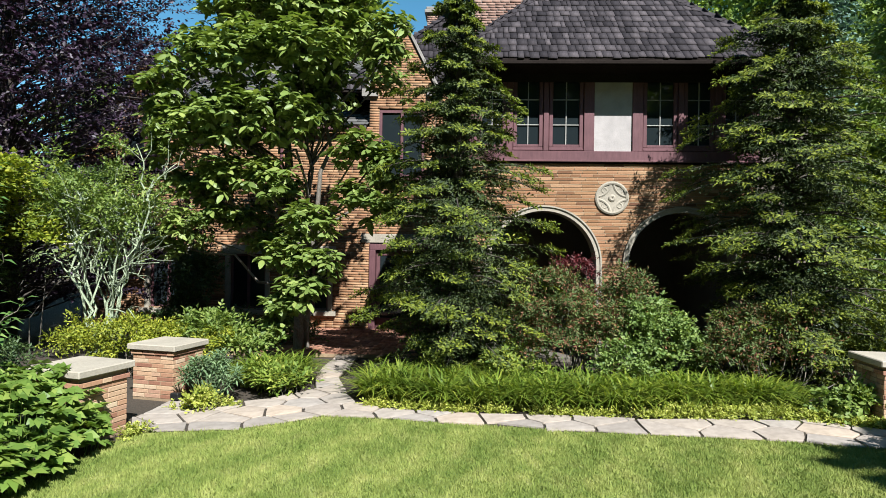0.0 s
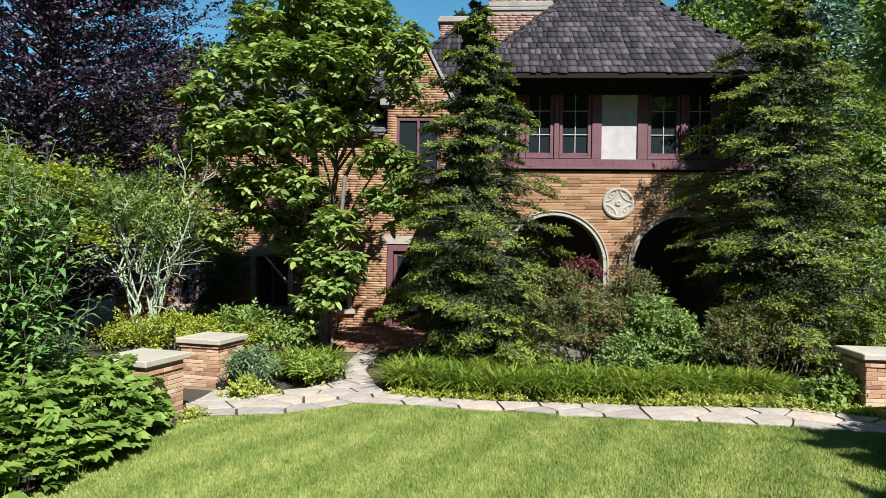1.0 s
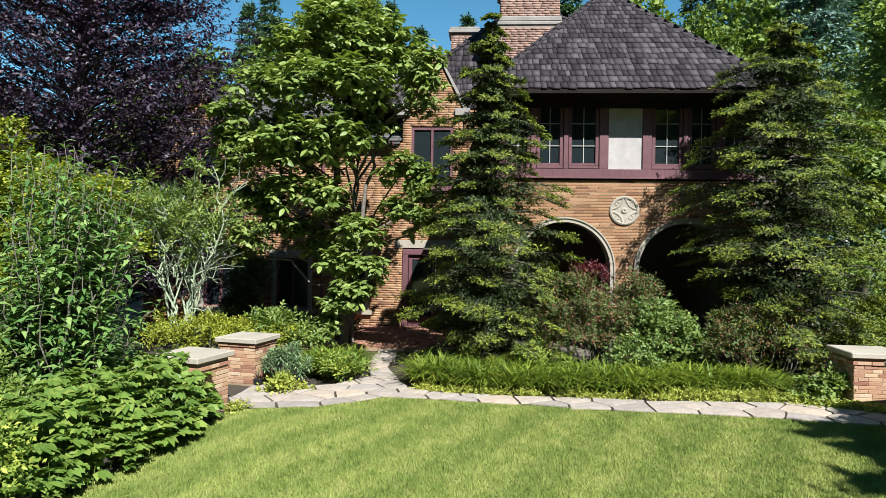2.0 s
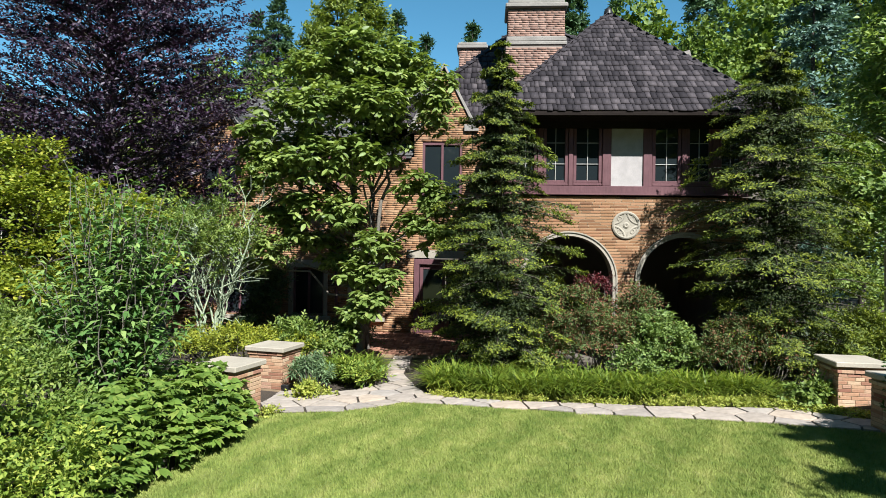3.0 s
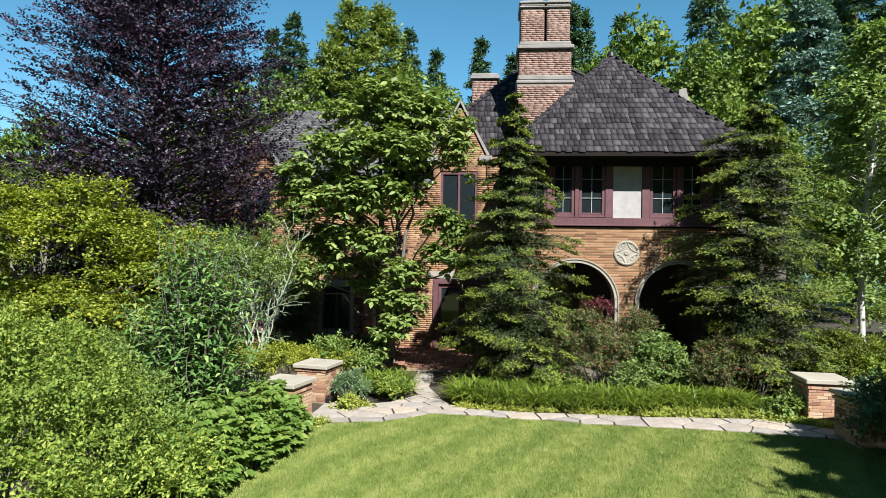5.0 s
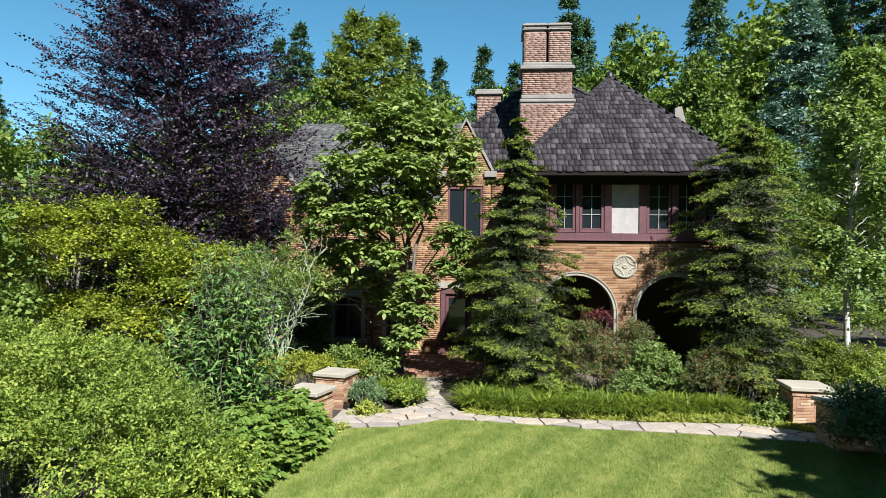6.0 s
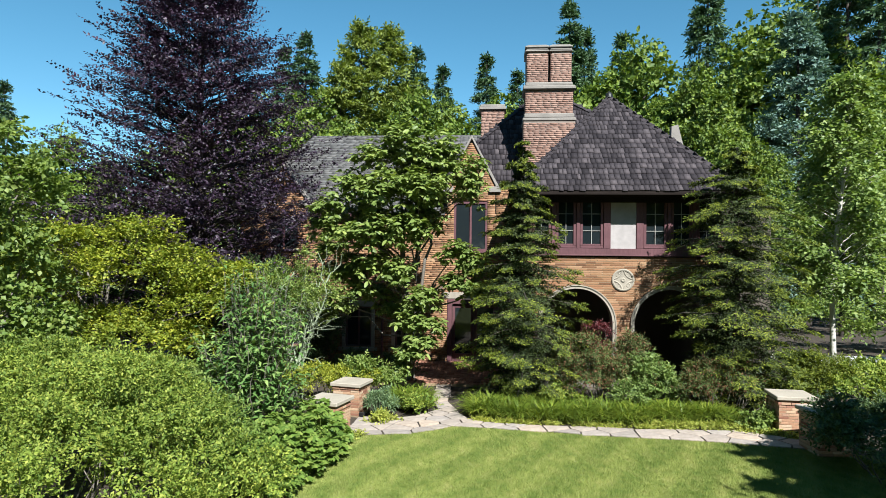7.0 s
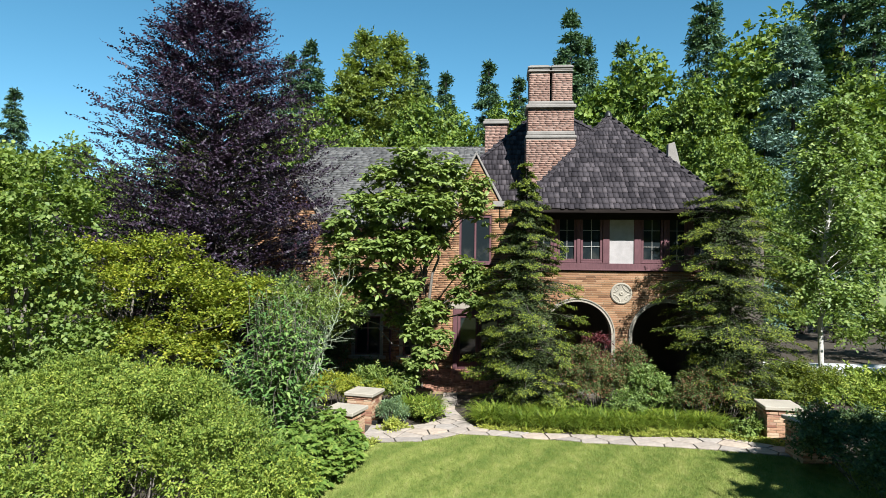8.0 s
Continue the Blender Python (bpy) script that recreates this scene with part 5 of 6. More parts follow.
# lichen-covered old azalea
rng = np.random.default_rng(151)
t = thing("lichen_shrub", "old shrub with crooked lichen-white branches and sparse green leaves", "shrub", pose(-5.65, 9.5, 0))
wood, ends = [], []
for i in range(15):
    a = rng.uniform(0, 6.28)
    q = rng.uniform(0.25, 1.0)
    tip = np.array([1.3 * q * math.cos(a) - 0.15, 0.8 * q * math.sin(a), rng.uniform(2.2, 3.3)])
    line = bend((rng.normal(0, 0.12), rng.normal(0, 0.1), -0.05), tip, 0.15, rng, 10, 0.028)
    wood.append([tube(line, np.linspace(0.027, 0.009, 10) * rng.uniform(0.8, 1.25, 10), 5)])
    for j in (4, 5, 6, 7, 8, 8):
        e = line[j] + rng.normal(0, 0.3, 3) + (0, 0, 0.35)
        b = bend(line[j], e, 0.05, rng, 6, 0.06)
        wood[-1].append(tube(b, np.linspace(0.018, 0.007, 6), 4))
        for _ in range(2):
            e2 = e + rng.normal(0, 0.2, 3) + (0, 0, 0.15)
            wood[-1].append(tube(bend(b[3], e2, 0.02, rng, 4, 0.06), np.linspace(0.008, 0.003, 4), 3))
            ends.append(e2)
for w in wood:
    part("branch", arrays("branch", *joined(w)), M_LICHEN, t, "lichen-white crooked branch")
ends = np.array(ends)
far = ends[(ends[:, 2] > 2.5) | (rng.random(len(ends)) < 0.12)]
part("foliage", arrays("foliage", *lump_leaves(rng, np.column_stack([far, np.full((len(far), 3), 0.2)]), 9000, 0.075, 0.036, shell=1.0, up=0.8)), L_MAPLE, t)

shrub("azalea", "dark green bushy shrub behind the lichen-covered branches", pose(-9.3, 10.8, 0), [(0, 0, 1.6, 1.2, 0.9, 1.2), (1.0, 0.3, 2.5, 0.8, 0.8, 0.7), (-1.3, -0.2, 1.6, 1.0, 0.9, 1.1), (2.1, 0.3, 3.2, 0.8, 0.6, 0.45), (0.2, 0.4, 3.1, 0.9, 0.6, 0.5), (-2.6, 0, 1.6, 1.1, 0.9, 1.1)], 150, 0.3, 0.6, 22000, 0.085, 0.035, L_DARK, rng, stems_n=14, shell=0.8)
shrub("rhododendron", "dark broad-leaved evergreen against the house wall", pose(-5.95, 13.7, 0), [(0, 0, 1.0, 0.42, 0.5, 0.9), (0.15, 0.1, 1.7, 0.4, 0.4, 0.5), (-0.1, 0, 0.5, 0.5, 0.5, 0.5)], 60, 0.2, 0.8, 4500, 0.12, 0.045, L_DARK, rng, shell=0.8)
shrub("yellow_shrub", "low yellow-green shrub behind the pier", pose(-4.9, 9.0, 0), [(0, 0, 0.5, 0.75, 0.6, 0.42), (0.75, 0.1, 0.45, 0.6, 0.5, 0.38), (-0.8, 0.1, 0.5, 0.6, 0.6, 0.4), (1.3, 0.5, 0.4, 0.4, 0.4, 0.35)], 80, 0.17, 0.8, 11000, 0.06, 0.026, L_YELLOW, rng, shell=0.8, up=0.5)
shrub("leafy_shrub", "mid-green shrub with rounded leaves by the wall", pose(-3.55, 9.6, 0), [(0, 0, 0.5, 0.5, 0.5, 0.45), (0.5, 0.1, 0.4, 0.4, 0.4, 0.35), (-0.5, 0.3, 0.6, 0.4, 0.4, 0.4)], 40, 0.18, 0.8, 3600, 0.09, 0.05, L_MAPLE, rng, shell=0.8)
shrub("leafy_shrub", "dark green evergreen shrub under the windows", pose(-4.7, 12.6, 0), [(0, 0, 0.3, 0.9, 0.6, 0.32), (1.3, 0.2, 0.3, 0.7, 0.6, 0.32), (-1.5, 0.2, 0.3, 0.7, 0.6, 0.3)], 70, 0.25, 0.8, 7000, 0.09, 0.04, L_DARK, rng, shell=0.8)
shrub("low_hedge", "dark clipped hedge with a sunlit top", pose(-8.3, 7.0, 0), [(0, 0, 0.5, 1.3, 0.6, 0.5), (1.9, 0.6, 0.4, 1.0, 0.6, 0.42), (-2.0, 0, 0.5, 1.3, 0.6, 0.5)], 90, 0.22, 0.8, 14000, 0.06, 0.03, L_DARK, rng, shell=0.8)

# rosette plant beside the pier, with a lime tuft at its foot
t = thing("rosette_plant", "grey-green euphorbia with whorled narrow leaves beside the pier", "perennial", pose(-2.93, 7.62, 0))
lv, wood = [], []
for i in range(46):
    a, q = rng.random() * 6.28, rng.random() ** 0.5
    tip = np.array([0.42 * q * math.cos(a), 0.36 * q * math.sin(a), 0.62 - 0.25 * q ** 2 + rng.normal(0, 0.04)])
    wood.append(tube(bend((tip[0] * 0.3, tip[1] * 0.3, -0.03), tip, 0.03, rng, 5, 0.02), np.linspace(0.01, 0.006, 5), 4))
    n = 26
    az = np.arange(n) * 2.4 + rng.random() * 6
    el = np.linspace(-0.5, 0.9, n)
    D = np.column_stack([np.cos(az), np.sin(az), el])
    P = tip + np.column_stack([np.zeros(n), np.zeros(n), np.linspace(-0.13, 0.02, n)])
    N = np.column_stack([-np.cos(az) * 0.3, -np.sin(az) * 0.3, np.ones(n)])
    lv.append(leaves(P, D, N, 0.125 * rng.uniform(0.8, 1.1, n), 0.026, 0.15, 0.15, True))
for w in wood:
    part("stem", arrays("stem", *w), L_SAGE, t)
part("foliage", arrays("foliage", *joined(lv)), L_SAGE, t)
shrub("lime_plant", "small lime-green leafy tuft at the path's edge", pose(-2.86, 7.12, 0), [(0, 0, 0.12, 0.2, 0.16, 0.13), (0.15, 0.05, 0.1, 0.12, 0.12, 0.1)], 14, 0.08, 0.8, 800, 0.06, 0.035, L_LIME, rng, stems_n=6, r0=0.004, category="perennial", shell=0.8)
shrub("leafy_perennial", "pale green perennial clump beside the path", pose(-2.25, 8.1, 0), [(0, 0, 0.2, 0.3, 0.25, 0.2), (0.3, 0.15, 0.15, 0.22, 0.2, 0.15)], 24, 0.1, 0.8, 1500, 0.09, 0.035, L_HEDGE, rng, stems_n=8, r0=0.005, category="perennial", shell=0.8)

# shrubs in front of the arches
shrub("nandina", "fine-leaved dark green and reddish shrub before the arch", pose(2.0, 9.25, 0), [(0, 0, 1.2, 0.55, 0.5, 0.7), (0.7, 0.1, 1.0, 0.5, 0.5, 0.6), (-0.6, 0, 0.8, 0.5, 0.5, 0.55), (1.2, 0.1, 1.25, 0.4, 0.4, 0.5), (1.15, 0.0, 1.45, 0.45, 0.4, 0.5), (0.2, -0.2, 0.6, 0.9, 0.4, 0.5), (0.95, -0.15, 0.8, 0.6, 0.4, 0.65), (1.5, -0.1, 0.75, 0.4, 0.4, 0.6)], 170, 0.2, 0.7, 26000, 0.06, 0.023, L_NANDINA, rng, stems_n=26, shell=0.95, up=0.6)
shrub("flowering_currant", "rounded bright green shrub in the bed before the arches", pose(3.55, 8.95, 0), [(0, 0, 0.75, 0.55, 0.45, 0.6), (0.35, -0.1, 0.45, 0.45, 0.4, 0.4), (-0.5, -0.15, 0.45, 0.45, 0.4, 0.4), (-0.1, 0, 1.15, 0.35, 0.3, 0.35)], 80, 0.17, 0.8, 9500, 0.066, 0.042, L_BIRCH, rng, stems_n=16, shell=0.85)
shrub("leafy_shrub", "small pale green shrub at the conifer's foot", pose(1.25, 8.85, 0), [(0, 0, 0.35, 0.35, 0.3, 0.32), (0.4, 0, 0.3, 0.3, 0.3, 0.26)], 30, 0.14, 0.8, 2200, 0.068, 0.04, L_HEDGE, rng, shell=0.85)
shrub("nandina", "purplish fine-leaved shrub beside the broad conifer", pose(4.95, 8.75, 0), [(0, 0, 0.85, 0.55, 0.45, 0.55), (0.6, 0.1, 0.95, 0.45, 0.4, 0.5), (-0.4, -0.1, 0.6, 0.4, 0.4, 0.45), (0.9, 0, 0.55, 0.4, 0.4, 0.45)], 90, 0.2, 0.7, 14000, 0.06, 0.023, L_NANDINA, rng, stems_n=22, shell=0.95)
shrub("red_maple_shrub", "dark red dwarf maple in the shade of the arch", pose(2.5, 10.35, 0), [(0, 0, 1.75, 0.4, 0.3, 0.3), (0.1, 0, 1.3, 0.35, 0.3, 0.3)], 20, 0.18, 0.5, 1500, 0.07, 0.025, L_RED, rng, stems_n=8, shell=1.0)
# right-hand beds
shrub("leafy_shrub", "light green shrub mass behind the pier", pose(8.2, 9.2, 0), [(0, 0, 0.6, 1.0, 0.8, 0.5), (1.6, 0, 0.6, 1.0, 0.8, 0.5), (3.2, 0.3, 0.7, 1.2, 0.9, 0.55), (-0.4, 1.2, 0.7, 0.9, 0.7, 0.6), (1.4, -1.2, 0.5, 1.0, 0.7, 0.42)], 150, 0.24, 0.7, 22000, 0.085, 0.045, L_HEDGE, rng, stems_n=20, shell=0.85)
shrub("low_conifer", "spreading low yew-like shrub below the broad conifer", pose(7.2, 9.0, 0), [(0, 0, 0.7, 0.8, 0.6, 0.45), (0.6, 0.3, 1.1, 0.7, 0.6, 0.4), (-0.5, -0.1, 0.5, 0.5, 0.5, 0.4)], 60, 0.3, 0.3, 13000, 0.07, 0.026, L_TIP, rng, stems_n=16, shell=0.9, up=1.2)
shrub("dark_hedge", "dense dark evergreen shrub in deep tree shade", pose(6.6, 4.5, 0), [(0, 0, 0.6, 0.8, 0.9, 0.58), (1.2, 0, 0.65, 0.9, 0.9, 0.6), (0.1, -1.4, 0.6, 0.9, 0.9, 0.6), (1.4, -1.6, 0.7, 1.0, 1.0, 0.6), (-0.3, 0.75, 0.6, 0.65, 0.5, 0.6), (-0.7, 0.1, 0.5, 0.55, 0.6, 0.55), (0.5, 1.2, 0.6, 0.7, 0.5, 0.55), (2.8, -0.4, 0.7, 1.1, 1.2, 0.6)], 150, 0.25, 0.75, 24000, 0.07, 0.04, L_DARK, rng, stems_n=24, shell=0.85)
shrub("leafy_perennial", "small broad-leaved plant at the pier's corner", pose(5.5, 7.5, 0), [(0, 0, 0.2, 0.25, 0.2, 0.2), (0.25, -0.1, 0.25, 0.15, 0.15, 0.2)], 24, 0.1, 0.8, 1300, 0.075, 0.05, L_MAPLE, rng, stems_n=8, r0=0.005, category="perennial", shell=0.85)


# strap-leaved borders
def strap_border(label, xs, front, back, n, rng, length=0.5):
    t = thing("daylily_border", label, "daylilies", pose(0, 0, 0), kind="stuff")
    clumps = n // 26
    cx = rng.uniform(xs[0], xs[-1], clumps)
    f, b = np.interp(cx, xs, front), np.interp(cx, xs, back)
    cy = f + (b - f) * rng.random(clumps)
    k = rng.integers(0, clumps, n)
    az = rng.random(n) * 6.28
    o = np.column_stack([np.cos(az), np.sin(az), np.zeros(n)])
    side = np.column_stack([-np.sin(az), np.cos(az), np.zeros(n)])
    base = np.column_stack([cx[k], cy[k], np.zeros(n)]) + o * rng.uniform(0, 0.07, n)[:, None]
    ln = length * rng.uniform(0.6, 1.15, n) * rng.uniform(0.7, 1.25, clumps)[k]
    lean = rng.uniform(0.55, 1.3, n)
    w = rng.uniform(0.008, 0.016, n)
    cols = []
    for s, q in ((0, 1.0), (0.4, 1.0), (0.75, 0.8), (1.0, 0.08)):
        p = base + o * (ln * lean * s ** 1.6 * 0.85)[:, None]
        p[:, 2] += ln * (s - 0.55 * lean * s ** 2.4)
        cols += [p - side * (w * q)[:, None], p + side * (w * q)[:, None]]
    V = np.stack(cols, 1).reshape(-1, 3)
    i = np.arange(n)[:, None] * 8
    F = np.concatenate([i + np.array([[a, a + 1, a + 3, a + 2]]) for a in (0, 2, 4)])
    part("blades", arrays("blades", V, F), L_STRAP, t)
    return t


strap_border("long border of arching strap-leaved daylilies along the path", [-0.75, 0.2, 1.5, 2.8, 4.2, 5.3], [7.85, 7.64, 7.57, 7.6, 7.79, 7.95], [8.95, 8.8, 8.68, 8.6, 8.58, 8.55], 16000, rng, 0.56)
strap_border("clump of strap-leaved daylilies beside the entrance path", [-2.75, -2.4, -2.08], [8.5, 8.45, 8.55], [9.3, 9.35, 9.4], 3600, rng, 0.54)


def mat_plant(name, label, spots, n, leaf, L, W, rng, height=0.06):
    big = [(x, y, height * 0.5, rx, ry, height) for x, y, rx, ry in spots]
    t = thing(name, label, "groundcover", pose(0, 0, 0), kind="stuff")
    part("foliage", arrays("foliage", *lump_leaves(rng, big, n, L, W, shell=1.0, up=0.9, top=0.8)), leaf, t)


mat_plant("creeping_jenny", "lime-yellow creeping groundcover along the path's edge", [(-0.55, 7.55, .3, .2), (-0.1, 7.45, .3, .12), (0.5, 7.38, .35, .1), (1.0, 7.36, .3, .12), (1.7, 7.34, .35, .1), (2.4, 7.34, .3, .1), (3.1, 7.38, .35, .12), (3.7, 7.42, .4, .14), (4.6, 7.5, .4, .15), (5.6, 7.25, .4, .15), (6.2, 7.0, .3, .15), (-2.6, 7.3, .25, .12), (-3.1, 6.0, .2, .25), (-3.05, 7.1, .2, .1), (0.2, 7.48, .4, .14), (2.0, 7.42, .4, .13), (3.4, 7.5, .4, .14), (5.2, 7.42, .35, .15)], 13500, L_LIME, 0.035, 0.024, rng)
mat_plant("stonecrop", "pale lime stonecrop mat at the border's front", [(4.05, 7.5, .55, .2), (4.75, 7.56, .5, .2), (3.5, 7.46, .3, .14), (5.3, 7.45, .35, .16)], 8500, L_LIME, 0.032, 0.02, rng, 0.11)
mat_plant("stonecrop", "yellow-green stonecrop mat before the pier", [(5.9, 7.15, .35, .16), (6.5, 6.98, .3, .12)], 1800, L_LIME, 0.035, 0.02, rng, 0.08)

shrub("leafy_shrub", "green shrubbery along the far side of the driveway", pose(17.5, 20.7, 0), [(0, 0, 1.2, 2.5, 1.2, 1.2), (4, 0.5, 1.4, 2.5, 1.2, 1.4), (-4, 0, 1.0, 2.5, 1.2, 1.0), (8, 1, 1.6, 2.5, 1.2, 1.6), (12, 1, 1.6, 2.5, 1.2, 1.6)], 120, 0.6, 0.7, 20000, 0.17, 0.11, L_MAPLE, rng, shell=0.8)
shrub("leafy_shrub", "sunlit green shrubs between the birch and the driveway", pose(12.5, 11.6, 0), [(0, 0, 0.4, 1.3, 0.8, 0.42), (2.6, 0.4, 0.45, 1.5, 0.8, 0.45), (5.0, 0.5, 0.5, 1.5, 0.8, 0.5), (-2.2, -0.3, 0.45, 1.2, 0.8, 0.5)], 90, 0.35, 0.7, 11000, 0.12, 0.065, L_HEDGE, rng, shell=0.8)

# ---- distant woodland ----
rng = np.random.default_rng(171)


def woodland(label, leaf, h, w, n_leaf, L, rng, flat=0.6, n_sub=110):
    big = []
    for k in range(9):
        z = h * (0.25 + 0.68 * k / 8)
        q = w * math.sin(math.pi * (0.22 + 0.72 * k / 8))
        a = k * 2.4
        big.append((0.35 * q * math.cos(a), 0.35 * q * math.sin(a), z, 0.8 * q, 0.8 * q, h * 0.13))
    subs = sublumps(rng, big, n_sub, w * 0.21, flat)
    wood = [tube([(0, 0, -0.2), (0.1, 0, h * 0.4), (0, 0, h * 0.93)], [0.035 * h * 0.6, 0.022 * h * 0.6, 0.03], 7)]
    for s in subs[::5]:
        wood.append(tube(bend((0, 0, max(s[2] - 0.12 * h, 0.2 * h)), s[:3], 0.2, rng, 4, 0.03), np.linspace(0.006 * h, 0.02, 4), 4))
    return tree_of("woodland_tree", label, "tree", pose(0, 0, 0), joined(wood), M_DARKBARK, lump_leaves(rng, subs, n_leaf, L, L * 0.78, 0.3, 0.5, 0.25, 0.3, form=1.1, reach=2.6), leaf, "distant trees")[0]


def fir(name, label, leaf, h, outline, count, twig, L, W, rng, climb=-0.12, hang=0.35, per=8):
    """Evergreen with boughs that spring singly from a straight trunk."""
    nd, wd = broad_crown(rng, [(h * a, r) for a, r in outline], count, climb, twig, per, L, W, lift=-0.05, hang=hang, inner=0.5, low=0.3)
    return tree_of(name, label, "conifer", pose(0, 0, 0), joined([tube([(0, 0, -0.2), (0, 0, h)], [h * 0.016, 0.02], 6), *wd]), M_DARKBARK, nd, leaf, "distant trees")[0]


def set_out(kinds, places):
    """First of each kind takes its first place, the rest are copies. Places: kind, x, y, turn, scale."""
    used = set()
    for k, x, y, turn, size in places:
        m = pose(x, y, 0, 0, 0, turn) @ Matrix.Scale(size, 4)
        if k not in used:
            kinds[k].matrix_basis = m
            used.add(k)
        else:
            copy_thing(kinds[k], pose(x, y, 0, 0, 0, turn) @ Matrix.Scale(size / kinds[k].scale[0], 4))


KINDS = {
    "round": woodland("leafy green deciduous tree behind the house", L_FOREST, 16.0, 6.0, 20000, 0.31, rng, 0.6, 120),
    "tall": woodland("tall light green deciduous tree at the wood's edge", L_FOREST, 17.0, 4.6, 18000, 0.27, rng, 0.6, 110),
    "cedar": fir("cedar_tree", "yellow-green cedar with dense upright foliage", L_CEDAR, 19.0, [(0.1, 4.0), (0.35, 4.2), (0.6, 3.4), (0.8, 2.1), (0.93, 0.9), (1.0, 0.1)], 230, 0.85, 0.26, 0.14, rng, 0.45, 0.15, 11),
    # out of view: added to darken the panes' reflections and cut sky fill
    "rear": woodland("unseen leafy tree around the camera, added to block low sky", L_FOREST, 16.0, 6.5, 4500, 0.9, rng),
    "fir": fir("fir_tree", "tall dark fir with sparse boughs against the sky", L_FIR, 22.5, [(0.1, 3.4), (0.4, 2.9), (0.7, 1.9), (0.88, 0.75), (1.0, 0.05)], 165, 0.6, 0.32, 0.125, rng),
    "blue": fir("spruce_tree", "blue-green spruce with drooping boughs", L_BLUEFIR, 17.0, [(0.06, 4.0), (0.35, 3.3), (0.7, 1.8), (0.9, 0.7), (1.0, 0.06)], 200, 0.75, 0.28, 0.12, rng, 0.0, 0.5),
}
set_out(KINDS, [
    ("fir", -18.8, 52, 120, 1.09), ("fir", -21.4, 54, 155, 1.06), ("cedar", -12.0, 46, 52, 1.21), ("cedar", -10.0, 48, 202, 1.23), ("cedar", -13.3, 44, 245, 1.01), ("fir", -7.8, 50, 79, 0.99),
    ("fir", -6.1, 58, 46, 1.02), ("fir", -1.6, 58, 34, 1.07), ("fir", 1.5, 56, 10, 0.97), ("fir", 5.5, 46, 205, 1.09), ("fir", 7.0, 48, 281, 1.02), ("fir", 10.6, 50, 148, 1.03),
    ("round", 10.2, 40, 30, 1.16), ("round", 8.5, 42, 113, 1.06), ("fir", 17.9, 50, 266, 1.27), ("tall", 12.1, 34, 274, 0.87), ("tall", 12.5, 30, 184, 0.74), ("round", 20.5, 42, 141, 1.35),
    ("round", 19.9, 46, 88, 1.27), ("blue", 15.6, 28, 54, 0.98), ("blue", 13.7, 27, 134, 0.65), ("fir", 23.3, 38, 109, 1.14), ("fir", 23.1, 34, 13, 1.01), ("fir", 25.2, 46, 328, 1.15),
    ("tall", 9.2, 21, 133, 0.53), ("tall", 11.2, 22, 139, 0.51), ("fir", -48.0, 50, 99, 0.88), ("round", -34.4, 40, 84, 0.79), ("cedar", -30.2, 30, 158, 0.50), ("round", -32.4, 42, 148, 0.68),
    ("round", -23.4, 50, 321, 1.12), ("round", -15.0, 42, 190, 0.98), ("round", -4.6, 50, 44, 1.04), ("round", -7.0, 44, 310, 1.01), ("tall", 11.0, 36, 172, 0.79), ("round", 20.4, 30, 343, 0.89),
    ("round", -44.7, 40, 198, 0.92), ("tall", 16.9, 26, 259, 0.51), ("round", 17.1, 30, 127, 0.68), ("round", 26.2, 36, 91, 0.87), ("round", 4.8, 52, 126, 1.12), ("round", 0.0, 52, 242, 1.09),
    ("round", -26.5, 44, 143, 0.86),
    # unseen ring behind and beside the camera, sized to screen off low sky
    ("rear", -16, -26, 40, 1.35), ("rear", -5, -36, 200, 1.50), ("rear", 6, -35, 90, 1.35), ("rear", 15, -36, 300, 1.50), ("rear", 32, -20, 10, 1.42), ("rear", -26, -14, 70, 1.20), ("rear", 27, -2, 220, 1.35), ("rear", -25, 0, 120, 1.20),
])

# ---- flagstones ----
EDGE_RNG = random.Random(8)
WALKWAY = [(-3.2, 5.98), (-2.1, 6.28), (-1.6, 6.63), (-1.2, 6.96), (-0.74, 6.95), (0.8, 6.78), (2.24, 6.58), (3.6, 6.51), (5.0, 6.38), (6.2, 6.1), (6.4, 6.75), (5.2, 7.35), (3.77, 7.3), (1.5, 7.27), (-0.5, 7.4), (-0.85, 7.65), (-1.22, 8.5), (-1.45, 9.3), (-1.5, 11.38), (-1.98, 11.38), (-1.9, 9.4), (-1.68, 8.5), (-2.1, 7.8), (-2.75, 7.4), (-3.45, 7.6), (-3.5, 6.6)]

# ragged edges: a stone's width of play every half metre
ragged = []
for (x0, y0), (x1, y1) in zip(WALKWAY, WALKWAY[1:] + WALKWAY[:1]):
    steps = max(int(math.hypot(x1 - x0, y1 - y0) / 0.45), 1)
    for k in range(steps):
        f = k / steps
        ragged.append((x0 + f * (x1 - x0) + EDGE_RNG.uniform(-0.03, 0.03), y0 + f * (y1 - y0) + EDGE_RNG.uniform(-0.055, 0.055)))
WALKWAY = ragged


def inside(p, poly):
    hit = False
    for (x0, y0), (x1, y1) in zip(poly, poly[1:] + poly[:1]):
        if (y0 > p[1]) != (y1 > p[1]) and p[0] < (x1 - x0) * (p[1] - y0) / (y1 - y0) + x0:
            hit = not hit
    return hit


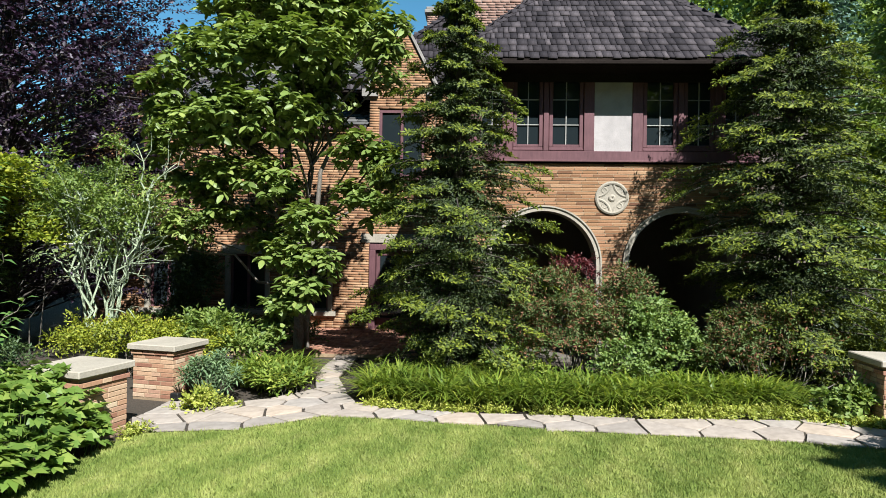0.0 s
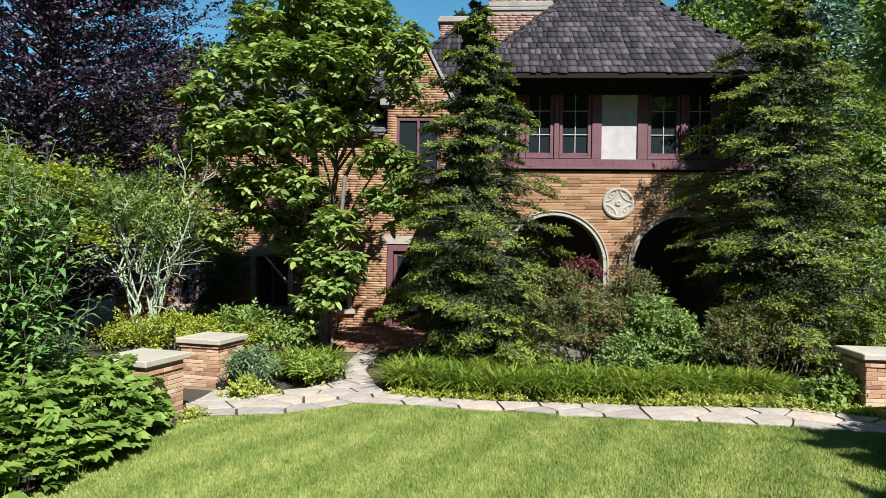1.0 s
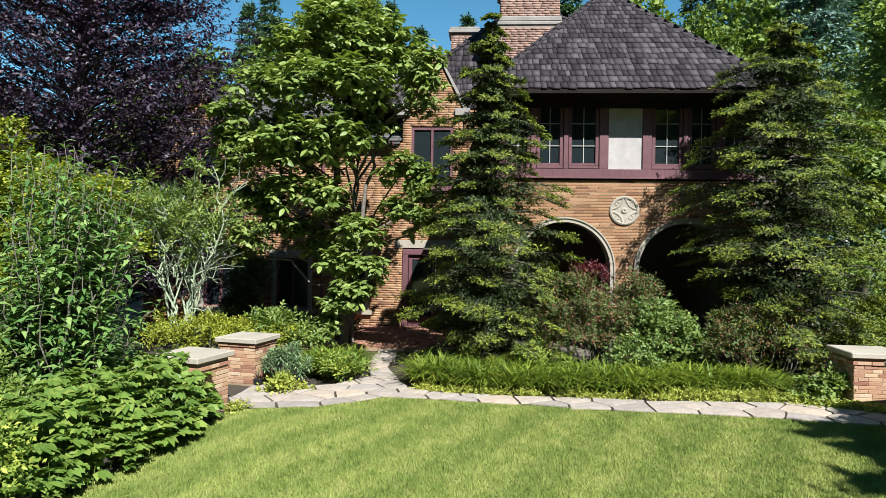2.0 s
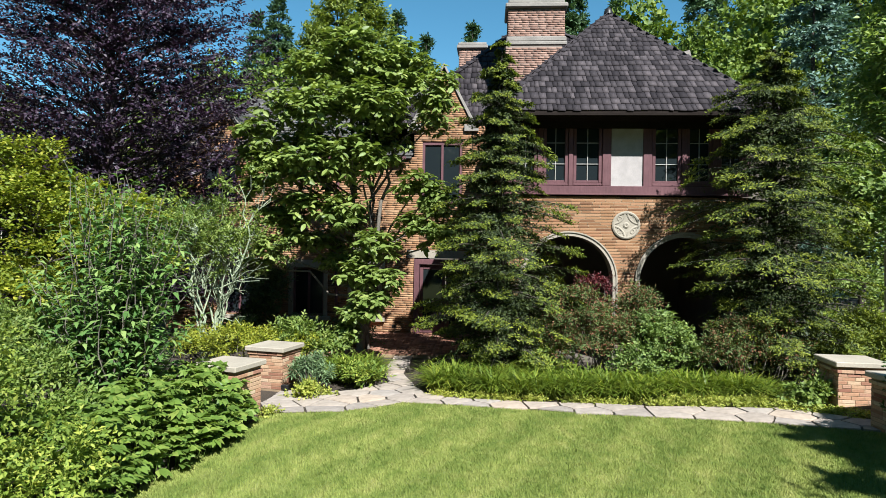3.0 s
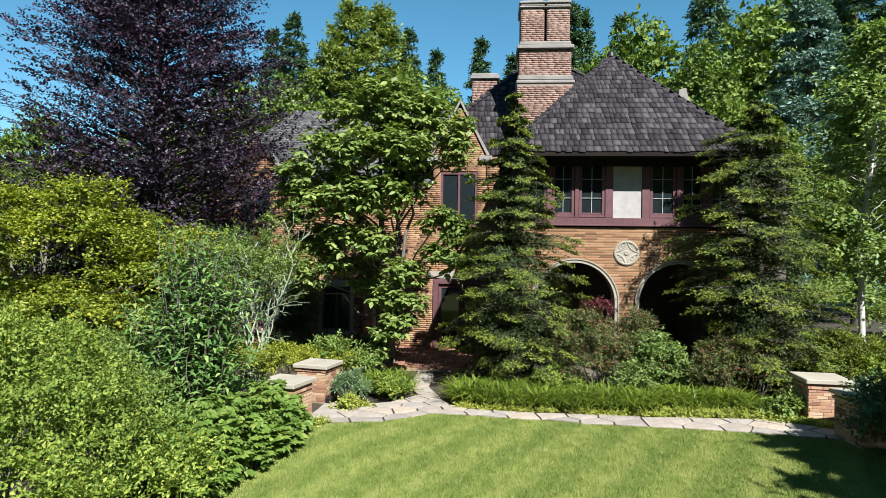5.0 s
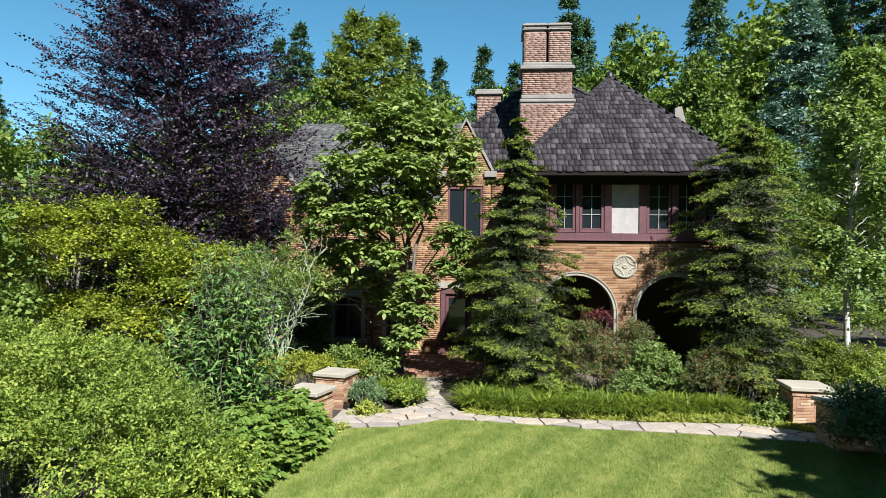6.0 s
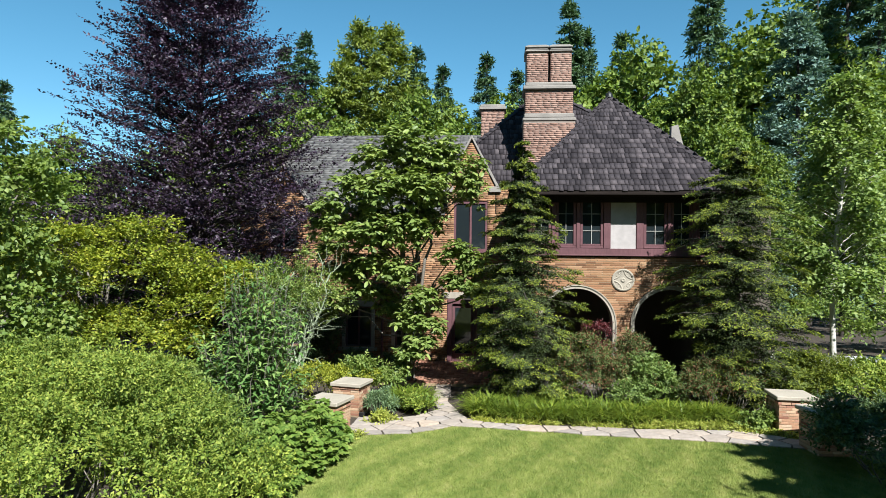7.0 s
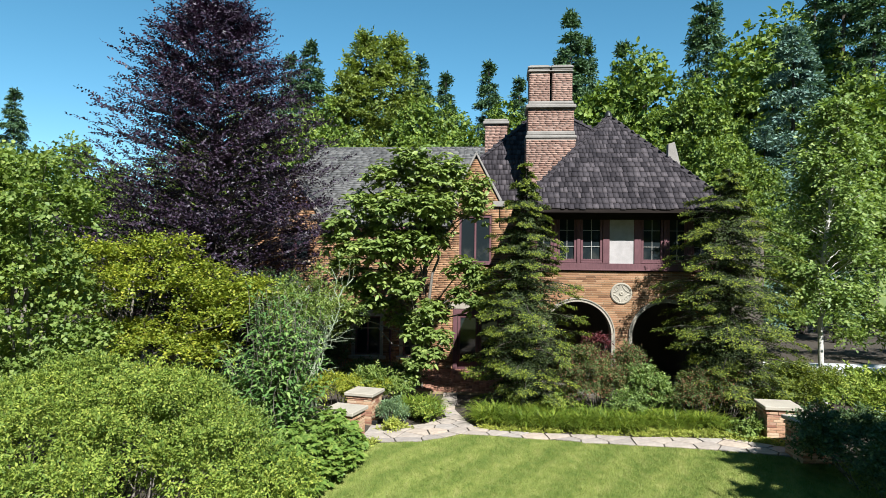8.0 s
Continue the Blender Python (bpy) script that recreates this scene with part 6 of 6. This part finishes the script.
def clip(poly, p, n):
    """Keeps the part of a convex polygon on the side of p against the direction n."""
    out = []
    for a, b in zip(poly, poly[1:] + poly[:1]):
        da, db = np.dot(np.subtract(a, p), n), np.dot(np.subtract(b, p), n)
        if da <= 0:
            out.append(a)
        if da * db < 0:
            t = da / (da - db)
            out.append((a[0] + t * (b[0] - a[0]), a[1] + t * (b[1] - a[1])))
    return out


def flagstones(rng):
    seeds = []
    for _ in range(9000):
        p = (rng.uniform(-3.5, 6.4), rng.uniform(5.9, 11.4))
        if not inside(p, WALKWAY):
            continue
        gap = 0.36 if p[1] < 8.4 else 0.33
        if p[0] > -0.9 and p[1] < 8:
            gap = 0.42
        if all(((p[0] - q[0]) * 0.8) ** 2 + ((p[1] - q[1]) * 1.15) ** 2 > gap ** 2 for q in seeds):
            seeds.append(p)
    walls = []
    for s in seeds:
        for a, b in zip(WALKWAY, WALKWAY[1:] + WALKWAY[:1]):
            a, b, q = np.array(a), np.array(b), np.array(s)
            t = np.dot(q - a, b - a) / np.dot(b - a, b - a)
            if not -0.02 < t < 1.02:
                continue
            c = a + t * (b - a)
            if np.linalg.norm(c - q) < 0.75:
                walls.append(tuple(2 * c - q))
    cells = []
    for s in seeds:
        poly = [(s[0] - 0.7, s[1] - 0.7), (s[0] + 0.7, s[1] - 0.7), (s[0] + 0.7, s[1] + 0.7), (s[0] - 0.7, s[1] + 0.7)]
        for q in seeds + walls:
            d = np.subtract(q, s)
            ln = np.hypot(*d)
            if 1e-6 < ln < 1.5:
                poly = clip(poly, np.array(s) + d * 0.5 - d / ln * 0.017, d)
                if len(poly) < 3:
                    break
        if len(poly) >= 3:
            cells.append((s, poly))
    return cells


walkway = thing("walkway", "irregular pale flagstone path with earth joints along the lawn", "path", pose(0, 0, 0), kind="structure")
bm = bmesh.new()
bm.faces.new([bm.verts.new((x, y, 0.008)) for x, y in WALKWAY])
bmesh.ops.triangulate(bm, faces=bm.faces[:])
part("joint_bed", bm, M_SOIL, walkway)
rng = np.random.default_rng(43)
for (sx, sy), poly in flagstones(rng):
    bm = bmesh.new()
    pts = []
    for (x0, y0), (x1, y1) in zip(poly, poly[1:] + poly[:1]):
        if math.hypot(x1 - x0, y1 - y0) < 0.03:
            continue
        for f in (0.0, 0.12, 0.5, 0.88):
            j = 0.006 if f == 0.5 else 0.0
            pts.append((x0 + f * (x1 - x0) - sx + rng.normal(0, j), y0 + f * (y1 - y0) - sy + rng.normal(0, j), f))
    ring = [((x * 0.99, y * 0.99) if f == 0.0 else (x, y)) for x, y, f in pts]
    tilt = rng.normal(0, 0.006, 2)
    top = [bm.verts.new((x * 0.99, y * 0.99, 0.031 + x * tilt[0] + y * tilt[1])) for x, y in ring]
    mid = [bm.verts.new((x, y, 0.026 + x * tilt[0] + y * tilt[1])) for x, y in ring]
    low = [bm.verts.new((x, y, -0.03)) for x, y in ring]
    bm.faces.new(top)
    m = len(ring)
    for i in range(m):
        bm.faces.new((mid[i], mid[(i + 1) % m], top[(i + 1) % m], top[i]))
        bm.faces.new((low[i], low[(i + 1) % m], mid[(i + 1) % m], mid[i]))
    bmesh.ops.recalc_face_normals(bm, faces=bm.faces[:])
    part("flagstone", bm, M_FLAG, walkway, "", pose(sx, sy, float(rng.uniform(-0.004, 0.004))))

# ---- shakes of the bay's front slope, the lowest courses one by one ----
for p in FRONT_SHAKES[:300]:
    o = p.mean(0)
    part("shake", arrays("shake", p - o, BOX_F), M_SHAKE, bay_roof, "", pose(*o))
tagged(part("upper_shakes", arrays("upper_shakes", *joined([(p, BOX_F) for p in FRONT_SHAKES[300:]])), M_SHAKES, bay_roof), kind="stuff")

# ---- bricks of the bay wall ----
rng = np.random.default_rng(51)
order = sorted(bay_bricks, key=lambda b: abs((b[0] + b[1]) / 2 - 3.3) + 0.4 * abs((b[2] + b[3]) / 2 - 3.0))
sizes = {}
for a, b, c, d in order[:300]:
    ln = round(b - a, 2)
    if ln not in sizes:
        bm = solid("brick", (-ln / 2, ln / 2, 0, 0.06, 0, d - c), bevel=0.004)
        me = bpy.data.meshes.new("brick")
        bm.to_mesh(me)
        bm.free()
        sizes[ln] = me
    part("brick", sizes[ln], M_BRICK, bay_wall, "", pose((a + b) / 2, BAY_Y + float(rng.uniform(-0.003, 0.001)), c))
tagged(part("outer_bricks", arrays("outer_bricks", *joined([box(a, b, BAY_Y + rng.uniform(-0.003, 0.001), BAY_Y + 0.06, c, d) for a, b, c, d in order[300:]])), M_BRICKS, bay_wall), kind="stuff")
